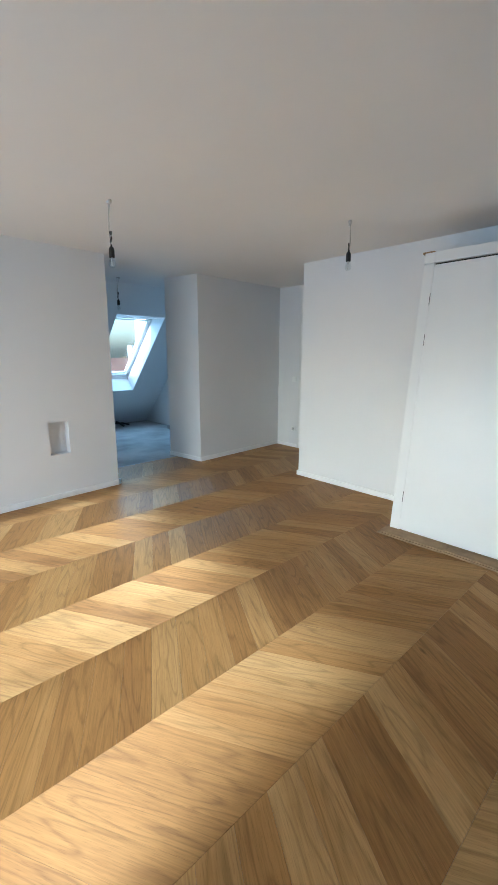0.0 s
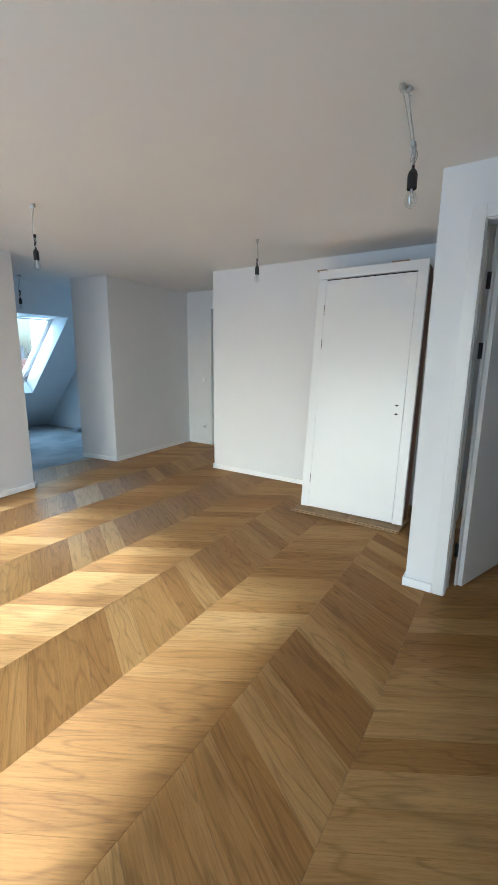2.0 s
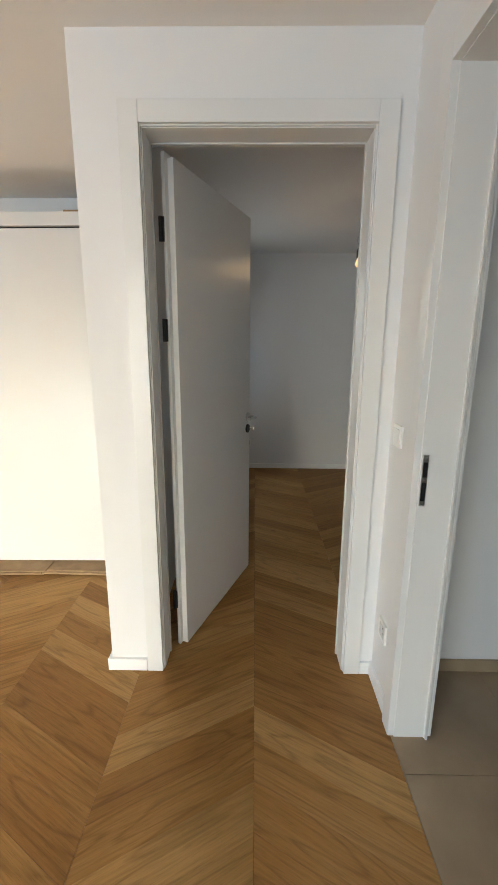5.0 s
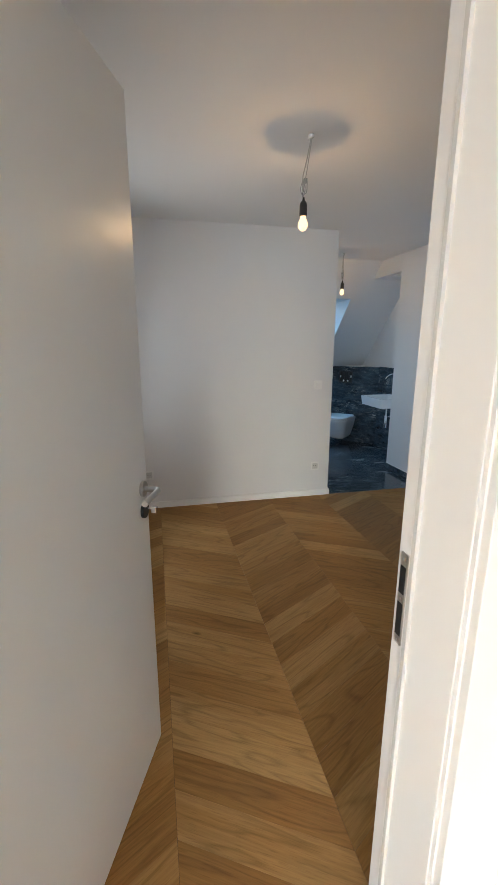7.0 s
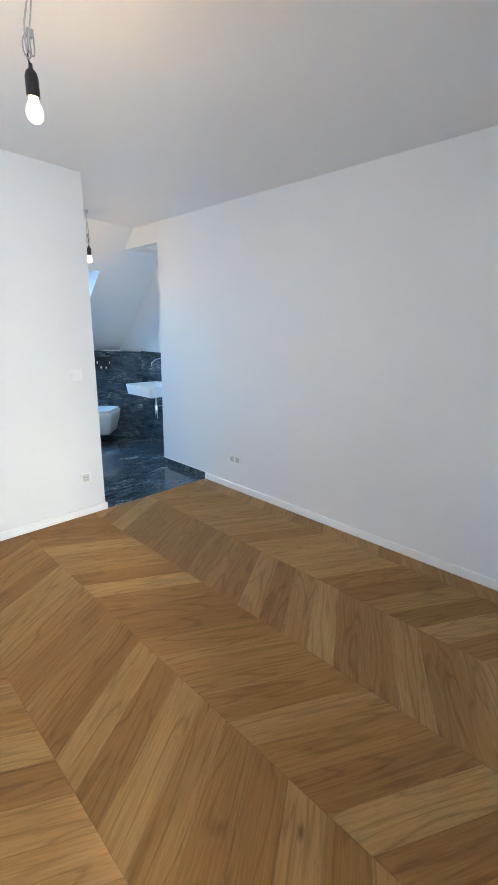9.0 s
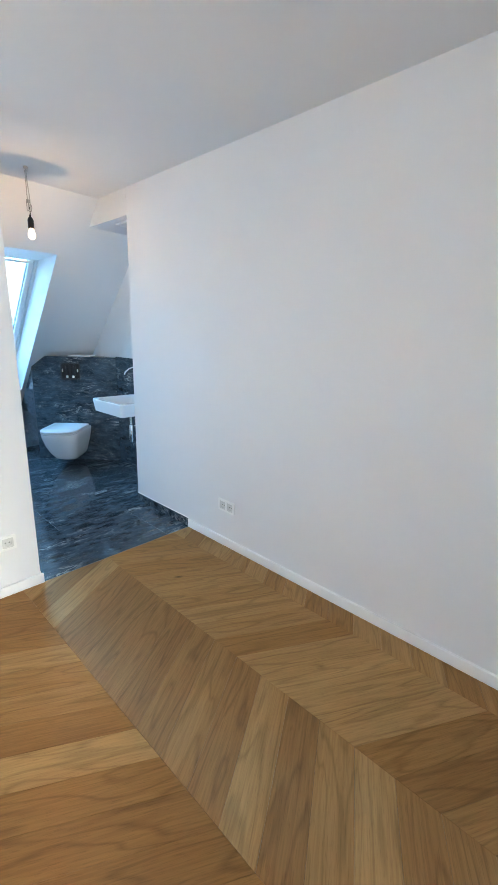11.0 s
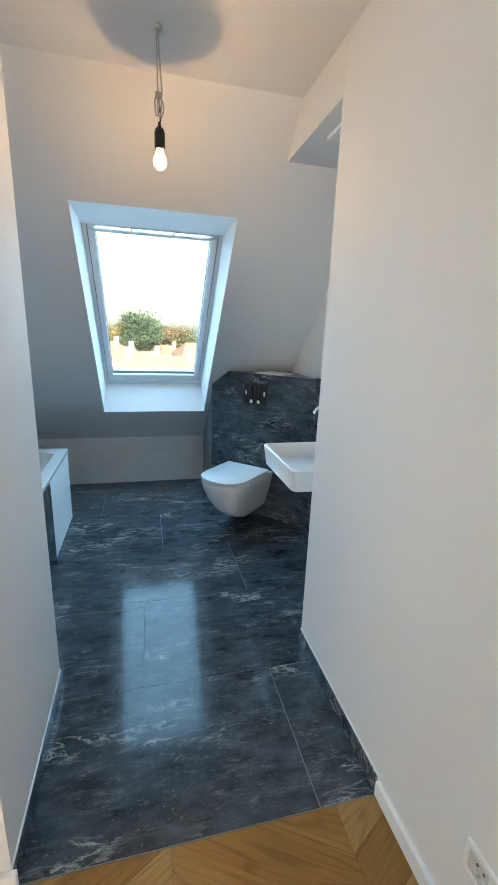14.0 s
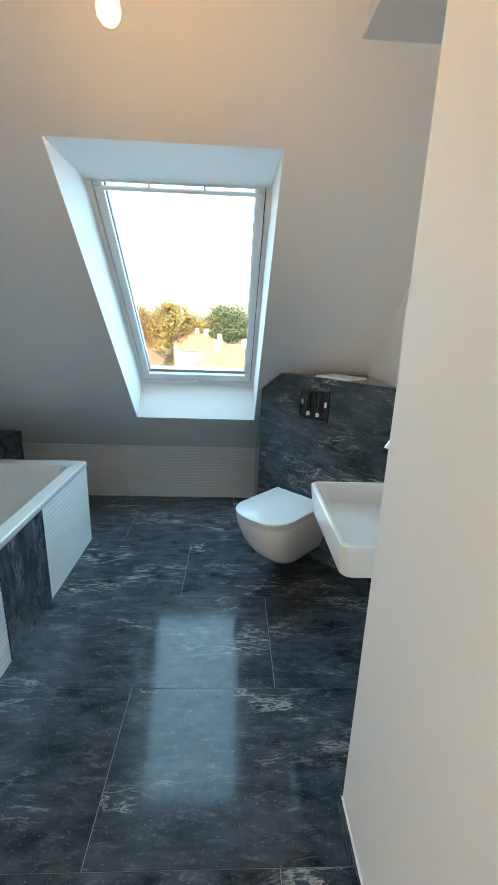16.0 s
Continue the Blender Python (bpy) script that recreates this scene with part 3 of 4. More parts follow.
def lever(parent, m, side):
    """Round-rose lever handle with a separate key rose; local x points along the lever, y out of the leaf."""
    R = m @ pose(0, 0, 0, -90)
    bm = B()
    lathe(bm, [(0, 0), (0.026, 0), (0.026, 0.007), (0.024, 0.009), (0, 0.009)], 24)
    bmesh.ops.transform(bm, matrix=R, verts=bm.verts)
    part("rose", bm, STEEL, parent, "round brushed steel rose", True)
    bm = B()
    tube(bm, [m @ Vector(p) for p in ((0, 0.005, 0), (0, 0.042, 0), (0.004, 0.052, 0), (0.014, 0.057, 0), (0.125, 0.057, 0))], 0.0095, 12)
    part("lever_handle", bm, STEEL, parent, "straight brushed steel lever", True)
    bm = B()
    lathe(bm, [(0, 0), (0.026, 0), (0.026, 0.007), (0.024, 0.009), (0, 0.009)], 24, (0, 0, 0))
    bmesh.ops.transform(bm, matrix=m @ pose(0, 0, -0.072) @ pose(0, 0, 0, -90), verts=bm.verts)
    part("key_rose", bm, BLACK, parent, "black keyhole rose", True)
    if side > 0:
        bm = B()
        tube(bm, [m @ Vector(p) for p in ((0, 0.008, -0.066), (0, 0.03, -0.066))], 0.003, 8)
        box(bm, -0.008, 0.008, 0.028, 0.045, -0.078, -0.058, 0.003, m=m @ pose(0, 0, 0))
        part("key", bm, CHROME, parent, "small key left in the lock")


# bedroom door: frame in the wall x 2.2 .. 2.34, opening y 2.310 .. 3.105
FACE_X = Matrix(((0, 1, 0, 2.2), (-1, 0, 0, 3.105), (0, 0, 1, 0), (0, 0, 0, 1)))   # local x -> -y, local y -> +x
d1 = door_frame("door_1", FACE_X, 0.795, 0.150, "white lacquered bedroom door frame with an open leaf", stop=(0.004, 0.112), lip=0.004)
strike(d1, Matrix(((0, 1, 0, 0.7942), (1, 0, 0, 0.1415), (0, 0, 1, 1.035), (0, 0, 0, 1))))
swing = math.atan2(2.745 - 3.036, 3.115 - 2.342)
leaf_m = Matrix.Translation((2.342, 3.036, 0)) @ pose(0, 0, 0, 0, 0, math.degrees(swing))
leaf = part("door_leaf", box(box(B(), 0.022, 0.828, -0.002, 0.0238, 0.008, 2.112, 0.002), 0.0, 0.845, 0.024, 0.038, 0.008, 2.128, 0.002), LACQUER, d1, "white flush door leaf standing open")
leaf.matrix_parent_inverse = d1.matrix_world.inverted()
leaf.matrix_basis = leaf_m
lever(leaf, pose(0.79, -0.002, 1.01, 0, 0, 180) , 1)
lever(leaf, pose(0.79, 0.038, 1.01) @ Matrix.Diagonal((-1, 1, 1, 1)), -1)
for z in (0.25, 1.48, 1.86):
    bm = B()
    tube(bm, [(-0.008, 0.045, z - 0.045), (-0.008, 0.045, z + 0.045)], 0.0075, 10)
    box(bm, -0.0035, -0.0005, 0.033, 0.044, z - 0.045, z + 0.045)
    part("hinge", bm, BLACK, leaf, "dark steel hinge")

# doorway to the side room: wall face y 2.18, opening x 1.88 .. 1.0 (the lining stands nearest the bedroom door)
FACE_Y = Matrix(((-1, 0, 0, 1.88), (0, -1, 0, 2.18), (0, 0, 1, 0), (0, 0, 0, 1)))
d2 = door_frame("door_2", FACE_Y, 0.88, 0.12, "white lacquered door frame of the side room with a folded-back leaf", proud=0.025, stop=(0.106, 0.114), lip=0.005)
strike(d2, Matrix(((0, -1, 0, 0.0008), (1, 0, 0, 0.012), (0, 0, 1, 1.0), (0, 0, 0, 1))))
leaf2 = part("door_leaf", box(B(), 0.865, 1.71, -0.075, -0.036, 0.008, 2.128, 0.002), LACQUER, d2, "white door leaf folded back against the wall")
lever(leaf2, pose(1.655, -0.075, 1.01, 0, 0, 180), -1)
for z in (0.25, 1.48, 1.86):
    part("hinge", tube(B(), [(0.872, -0.032, z - 0.045), (0.872, -0.032, z + 0.045)], 0.0075, 10), BLACK, leaf2, "dark steel hinge")

# hall door, closed, at the end of the hall
FACE_H = Matrix(((-0.026, 1, 0, 4.891), (-1, -0.026, 0, 7.0), (0, 0, 1, 0), (0, 0, 0, 1)))
d3 = door_frame("door_3", FACE_H, 0.82, 0.14, "white closed hall door in its frame")
part("door_leaf", box(B(), 0.004, 0.816, 0.094, 0.134, 0.008, 2.126, 0.002), LACQUER, d3, "white closed door leaf")


# ---- switches and sockets ----
def rounded_plate(bm, w, h, t, m):
    box(bm, -w / 2, w / 2, -t, 0, -h / 2, h / 2, min(0.004, t * 0.45), m=m)


def face_m(x, y, z, toward):
    """Local -y points out of the wall toward the given way, in degrees from +x."""
    return pose(x, y, z, 0, 0, toward + 90)


def switch(m, n=1):
    top = thing("light_switch", "square white rocker light switch on the wall", "switch", m)
    bm = B()
    rounded_plate(bm, 0.081, 0.081, 0.009, Matrix())
    part("frame", bm, PLASTIC, top)
    bm = B()
    rounded_plate(bm, 0.056, 0.056, 0.013, pose(0, -0.0005, 0, 2, 0, 0))
    part("rocker", bm, PLASTIC, top)


def socket(m, n=1):
    top = thing("power_socket", "square white earthed wall socket" if n == 1 else "double white earthed wall socket near the floor", "socket", m)
    x1 = 0.0405 + 0.071 * (n - 1)
    bm = B()
    box(bm, -0.0405, x1, -0.010, 0, 0.0275, 0.0405, 0.002)
    box(bm, -0.0405, x1, -0.010, 0, -0.0405, -0.0275, 0.002)
    for i in range(n + 1):
        xa = -0.0405 if i == 0 else 0.0275 + 0.071 * (i - 1)
        box(bm, xa, xa + (0.013 if i in (0, n) else 0.016), -0.010, 0, -0.0275, 0.0275, 0.001)
    part("frame", bm, PLASTIC, top)
    for i in range(n):
        bm = B()
        lathe(bm, [(0.036, 0.0085), (0.0215, 0.0085), (0.0200, 0.0005), (0, 0.0005)], 28)
        bmesh.ops.transform(bm, matrix=pose(0.071 * i, 0, 0, 90), verts=bm.verts)
        ins = part("insert", bm, INSERT, top, "round recessed socket insert", True)
        # Raised black discs for the shade in the contact holes.
        for dx in (-0.0095, 0.0095):
            bm = B()
            lathe(bm, [(0, 0.0016), (0.0036, 0.0016), (0.0036, 0.0), (0, 0.0)], 10)
            bmesh.ops.transform(bm, matrix=pose(0.071 * i + dx, 0, 0, 90), verts=bm.verts)
            part("contact_hole", bm, BLACK, ins)
        for z in (-0.0185, 0.0185):
            part("earth_clip", box(B(), 0.071 * i - 0.003, 0.071 * i + 0.003, -0.006, -0.0006, z - 0.002, z + 0.002), STEEL, ins)


switch(face_m(5.45, 1.215, 1.088, 180))
socket(face_m(5.45, 1.215, 0.303, 180))
socket(face_m(5.45, 2.79, 0.314, 180))
socket(face_m(5.075, 0.0, 0.29, 90), 2)
switch(face_m(4.893, 7.165, 1.06, 180))
socket(face_m(4.893, 7.165, 0.292, 180))
switch(face_m(2.10, 2.18, 1.10, 90))
socket(face_m(2.085, 2.18, 0.30, 90))


# ---- hanging bulbs ----
def hanging_bulb(x, y, z, drop, lit, label, seed, clear=True, second=True, aside=(0, 0)):
    rng = random.Random(seed)
    top = thing("hanging_bulb", label, "lamp", pose(x, y, z, 0, 0, rng.uniform(0, 360)), group="bare bulbs on cables")
    bm = B()
    lathe(bm, [(0, 0), (0.012, 0), (0.016, -0.006), (0.013, -0.014), (0, -0.016)], 14)
    tube(bm, [(0, 0, -0.014), (0.004, 0, -0.024), (0.014, 0, -0.024), (0.016, 0, -0.014), (0.012, 0, -0.006)], 0.0018, 8)
    part("ceiling_hook", bm, STEEL, top, "small steel ceiling hook", True)
    if second:
        bm = B()
        lathe(bm, [(0, 0), (0.010, 0), (0.012, -0.010), (0.010, -0.024), (0, -0.026)], 12, (-0.034, 0.006, 0))
        part("cable_outlet", bm, STEEL, top, "small steel cable outlet beside the hook", True)
    k = -drop
    a = 0.42 * k
    bm = B()
    w = 0.012
    tube(bm, [(0, 0, 0), (0.004, 0.003, a * 0.5), (w, 0.004, a), (0.008, 0, a * 1.25), (0.002, 0.002, a * 1.5)], 0.0028, 8)
    tube(bm, [(-0.034 if second else -0.003, 0.006, -0.02), (-0.018 if second else -0.002, 0.008, a * 0.4), (-0.002, 0.010, a * 0.9), (0.003, 0.006, a * 1.3)], 0.0025, 8)
    part("upper_cable", bm, WIRE, top, "pale twin cable", True)
    bm = B()
    pts = []
    for i in range(17):
        q = i / 16 * math.tau
        pts.append((0.004 + 0.011 * math.sin(q), 0.004 * math.cos(2 * q), a * 1.30 + 0.030 * math.cos(q)))
    tube(bm, pts, 0.0022, 6)
    pts = [(x0 * -0.8 - 0.003, y0 + 0.006, z0 + 0.006) for x0, y0, z0 in pts]
    tube(bm, pts, 0.0022, 6)
    box(bm, -0.012, 0.006, -0.006, 0.008, a * 1.12 - 0.008, a * 1.12 + 0.012, 0.002)
    part("cable_loop", bm, (GREYPL, BLACK, WIRE)[0 if not second else 1 if seed % 2 else 2], top, "knotted cable loop with a terminal block", True)
    s_top = k + 0.140
    bm = B()
    tube(bm, [(0.002, 0, a * 1.3), (0.006, 0.002, (a * 1.3 + s_top) / 2), (0, 0, s_top)], 0.0026, 8)
    part("lower_cable", bm, BLACK, top, "black cable", True)
    bm = B()
    lathe(bm, [(0, s_top + 0.014), (0.005, s_top + 0.012), (0.006, s_top), (0.015, s_top - 0.010), (0.0185, s_top - 0.022), (0.0185, s_top - 0.070), (0.0165, s_top - 0.072), (0.0165, s_top - 0.066), (0, s_top - 0.066)], 20)
    part("lamp_holder", bm, BLACK, top, "black bakelite lamp holder", True)
    s_bot = s_top - 0.070
    bm = B()
    lathe(bm, [(0.0135, s_bot + 0.004), (0.0135, s_bot - 0.008), (0.0155, s_bot - 0.014), (0.022, s_bot - 0.027), (0.0245, s_bot - 0.040), (0.0225, s_bot - 0.053), (0.015, s_bot - 0.063), (0.006, s_bot - 0.068), (0, s_bot - 0.0685)], 24)
    bulb = part("bulb", bm, LITGLASS if lit else BULBGLASS, top, "glowing clear bulb" if lit else "clear unlit glass bulb", True)
    bulb.visible_shadow = False
    bm = B()
    lathe(bm, [(0.006, s_bot), (0.005, s_bot - 0.016), (0.003, s_bot - 0.026), (0, s_bot - 0.028)], 10)
    for i in range(4):
        q = i * math.tau / 4
        tube(bm, [(0.004 * math.cos(q), 0.004 * math.sin(q), s_bot - 0.022), (0.010 * math.cos(q), 0.010 * math.sin(q), s_bot - 0.032), (0.006 * math.cos(q), 0.006 * math.sin(q), s_bot - 0.054)], 0.0014, 6)
    fil = part("filament", bm, FILAMENT if lit else STEEL, bulb, "glowing filament" if lit else "fine filament and stem")
    fil.visible_shadow = False
    # the cable is kinked, so the bulb hangs a little to one side of the hook
    push = top.matrix_world.to_3x3().inverted() @ Vector((*aside, 0))
    for ob in [*top.children, fil]:
        for v in ob.data.vertices:
            v.co += push * min(1.0, max(0.0, -v.co.z / (0.5 * drop)))
    return Vector((x + aside[0], y + aside[1], z + s_bot - 0.033))


LITGLASS = mat("lit_bulb", (1.0, 0.75, 0.4), 0.2, emit=0.22, emit_color=(1.0, 0.55, 0.25))
FILAMENT = mat("lit_filament", (1.0, 0.8, 0.5), 0.4, emit=9.0, emit_color=(1.0, 0.72, 0.38))
hanging_bulb(1.357, 5.759, H, 0.415, False, "unlit bare bulb on a knotted cable from the ceiling", 3)
hanging_bulb(2.848, 4.901, H, 0.355, False, "unlit bare bulb on a kinked cable before the white wall", 5)
hanging_bulb(1.399, 3.341, H, 0.415, False, "unlit bare bulb on pale cables near the bedroom door", 2, aside=(0.012, -0.038))
hanging_bulb(2.676, 8.367, H, 0.42, False, "unlit bare bulb in the unfinished room", 7)
p = hanging_bulb(3.908, 1.921, H, 0.42, True, "glowing bare bulb on a knotted cable in the bedroom", 4, second=False, aside=(0.010, 0.028))
lamp("bulb_light_bedroom", "POINT", Matrix.Translation(p), 0.21, BULB, radius=0.0025)
p = hanging_bulb(6.31, 0.624, H, 0.434, True, "glowing bare bulb on a knotted cable in the bathroom", 6, second=False)
lamp("bulb_light_bathroom", "POINT", Matrix.Translation(p), 0.18, BULB, radius=0.0025)

# ---- stored door set leaning on the east wall ----
lean = Matrix.Translation((3.105, 4.045, 0.018)) @ Euler((0, radians(7.0), 0)).to_matrix().to_4x4() @ pose(0, 0, 0, -0.5, 0, 0)
lean = lean @ Matrix.Translation((0, 0, 0.012)) @ Matrix.Diagonal((1, 1, 0.992, 1))
md = thing("stored_door", "white unhung door with its frame, leaning on the wall on cardboard", "door", lean)
# local x points away from the room, y across, z up along the leaf
bm = B()
box(bm, -0.0135, 0.03, 0.395, 0.475, 0.0, 2.135, 0.001)
box(bm, -0.020, 0.03, 0.395, 0.475, 2.135, 2.215, 0.002)
box(bm, -0.020, 0.03, -0.475, -0.395, 0.0, 2.215, 0.002)
box(bm, -0.020, 0.03, -0.395, 0.395, 2.135, 2.215, 0.002)
part("door_casing", bm, LACQUER, md, "flat white casing")
bm = B()
box(bm, 0.03, 0.20, 0.38, 0.47, 0.02, 2.195)
box(bm, 0.03, 0.20, -0.47, -0.38, 0.02, 2.195)
box(bm, 0.03, 0.20, -0.38, 0.38, 2.105, 2.195)
part("lining_board", bm, RAWWOOD, md, "raw brown lining board")
bm = B()
box(bm, 0.203, 0.26, -0.465, -0.40, 0.01, 2.15)
box(bm, 0.203, 0.26, 0.40, 0.465, 0.01, 2.16)
part("backing_strip", bm, CARD, md, "brown packing strip")
ml = part("door_leaf", box(B(), -0.012, 0.028, -0.3915, 0.3948, 0.004, 2.122, 0.002), LACQUER, md, "white flush door leaf")
# Dark strip fills the gap, with the shade put into its colour.
part("shadow_gap", box(B(), 0.0, 0.02, -0.39, 0.39, 2.123, 2.134), DARK, md, "dark strip for the shade in the gap under the head casing")
# Black discs and bars on the leaf for the shade in its lock holes.
for z in (1.02, 0.945):
    bm = B()
    lathe(bm, [(0, -0.001), (0.009, -0.001), (0.009, 0.001), (0, 0.001)], 16)
    bmesh.ops.transform(bm, matrix=pose(-0.0125, -0.335, z, 0, 90, 0), verts=bm.verts)
    box(bm, -0.0128, -0.011, -0.353, -0.317, z - 0.003, z + 0.003)
    part("lock_hole", bm, BLACK, ml, "black disc for the shade in a drilled lock hole")
# Black strips on the casing for the shade in its hinge slots.
for z in (1.86, 1.55, 0.28):
    part("hinge_slot", box(B(), -0.0215, -0.018, 0.3935, 0.3965, z - 0.045, z + 0.045), BLACK, md, "narrow black strip for the shade in a hinge slot")

for x0, y0, a, long in ((3.112, 4.295, 2.0, 0.50), (3.127, 3.80, -1.5, 0.46)):
    for k, (dx, dy, turn) in enumerate(((0.0, 0.0, 0.0), (-0.012, 0.015, 0.8), (0.006, -0.010, -0.5))):
        sheet = part("cardboard_sheet", box(B(), -0.15, 0.14, -long / 2, long / 2, 0.0, 0.0085, 0.0015), CARD)
        sheet.matrix_world = pose(x0 + dx, y0 + dy, 0.0005 + k * 0.0088, 0, 0, a + turn)
        tagged(sheet, "brown corrugated cardboard laid under the stored door", "cardboard", "cardboard under the door")
for y, w in ((4.50, 0.09), (3.80, 0.14)):
    bm = B()
    box(bm, -0.03, 0.03, -w / 2, w / 2, 0, 0.014, 0.002)
    wedge = part("packing_piece", bm, CARD)
    wedge.matrix_world = lean @ pose(0.02, y - 4.045, 2.216)
    tagged(wedge, "small brown cardboard piece on top of the stored door", "cardboard")

# ---- bathroom ----
# stone-clad box of the toilet, set askew before the knee wall, cut along the slope
A0, A1 = Vector((7.935, 0.160)), Vector((7.300, -0.475))       # foot of its front
dv = (A1 - A0).normalized()
nv = Vector((dv.y, -dv.x))
if nv.y < 0:
    nv = -nv
TOP = 1.136


def front(u, z, out=0.0):
    return Vector((*(A0 + dv * u + nv * out), z))


def slope_u(z):
    """How far along the front the slope is met at height z."""
    return max(0.0, (A0.x - slope_x(z)) / -dv.x)


boxw = (A1 - A0).length
ZC = 0.746 + (8.217 - A0.x) * 1.0216 - 0.012      # where the slope cuts the front's outer edge
ux = slope_u(TOP) + 0.01
kx = front(ux, TOP).x
bm = B()
foot = [bm.verts.new(q) for q in ((A1.x, A1.y, 0), (8.518, A1.y, 0), (8.518, A0.y, 0), (A0.x, A0.y, 0))]
f_r, f_k, b_k = bm.verts.new(front(boxw, TOP)), bm.verts.new(front(ux, TOP)), bm.verts.new((kx, A1.y, TOP))
f_l, s_l, s_b = bm.verts.new(front(0, ZC)), bm.verts.new((8.518, A0.y, 0.425)), bm.verts.new((8.518, A1.y, 0.425))
for f in (foot, (foot[3], foot[0], f_r, f_k, f_l), (foot[3], f_l, s_l, foot[2]), (foot[2], s_l, s_b, foot[1]), (foot[1], s_b, b_k, f_r, foot[0]), (f_r, b_k, f_k), (f_k, b_k, s_b, s_l, f_l)):
    bm.faces.new(f)
cistern = solid("wall_cistern_box", bm, STONE_WALL, "low diagonal stone-clad box behind the toilet", "wall")
# stone slabs on its front
for poly in ([(0.0, 0.0), (boxw, 0.0), (boxw, 0.62), (0.0, 0.62)], [(0.0, 0.623), (boxw, 0.623), (boxw, TOP), (slope_u(TOP) + 0.012, TOP), (0.0, ZC)]):
    bm = B()
    f0, f1 = [bm.verts.new(front(u, z, 0.003)) for u, z in poly], [bm.verts.new(front(u, z, 0.013)) for u, z in poly]
    bm.faces.new(f0)
    bm.faces.new(f1)
    for i in range(len(poly)):
        j = (i + 1) % len(poly)
        bm.faces.new((f0[i], f0[j], f1[j], f1[i]))
    part("stone_slab", bm, STONE_WALL, cistern)
# wainscot behind the basin
wains = thing("trim_wainscot", "dark veined stone wainscot behind the basin", "wall cladding", kind="structure")
for x0, x1 in ((6.166, 6.75), (6.753, 7.295)):
    for z0, z1 in ((0.0, 0.56), (0.563, 1.146)):
        part("stone_slab", box(B(), x0, x1, -0.4795, -0.468, z0, z1), STONE_WALL, wains)

# uncovered flush opening
FM = Matrix.Translation(front(0.41, 0.978, 0.013)) @ Matrix(((dv.x, nv.x, 0, 0), (dv.y, nv.y, 0, 0), (0, 0, 1, 0), (0, 0, 0, 1)))
fl = thing("flush_opening", "open black flush valve frame without its cover plate", "flush plate", FM)
bm = B()
for x0, x1, z0, z1 in ((-0.102, 0.102, 0.076, 0.088), (-0.102, 0.102, -0.088, -0.070), (-0.102, -0.090, -0.070, 0.076), (0.090, 0.102, -0.070, 0.076)):
    box(bm, x0, x1, 0.0, 0.009, z0, z1, 0.002)
part("frame", bm, BLACK, fl)
# Flat dark sheet for the shade deep inside the opening.
part("cavity", box(B(), -0.090, 0.090, 0.0005, 0.0025, -0.070, 0.076), DARK, fl)
for x in (-0.040, 0.044):
    bm = B()
    box(bm, x - 0.017, x + 0.017, 0.003, 0.012, -0.045, 0.072, 0.003)
    tube(bm, [(x - 0.006, 0.013, -0.04), (x - 0.004, 0.016, 0.01), (x + 0.006, 0.013, 0.065)], 0.005, 8)
    part("push_rod", bm, BLACK, fl, "black plastic push rod")
part("guide", box(B(), -0.012, 0.014, 0.003, 0.008, -0.05, 0.070, 0.002), BLACK, fl, "black plastic guide")
for x in (-0.030, 0.034):
    part("white_valve", lathe(B(), [(0, -0.014), (0.010, -0.012), (0.012, 0.0), (0.009, 0.012), (0, 0.014)], 14, (x, 0.012, -0.052)), PLASTIC, fl, "white plastic valve knob", True)
for x in (-0.080, 0.080):
    part("clip", box(B(), x - 0.006, x + 0.006, 0.003, 0.010, -0.005, 0.028, 0.002), PLASTIC, fl, "white plastic clip")

# cover plate lying on top
cover = part("cover_plate", box(B(), -0.12, 0.12, -0.08, 0.08, 0, 0.012, 0.004), PLASTIC)
cover.matrix_world = pose(7.63, -0.26, TOP + 0.001, 0, 0, 40)
tagged(cover, "white flush cover plate lying on the stone ledge", "plate")


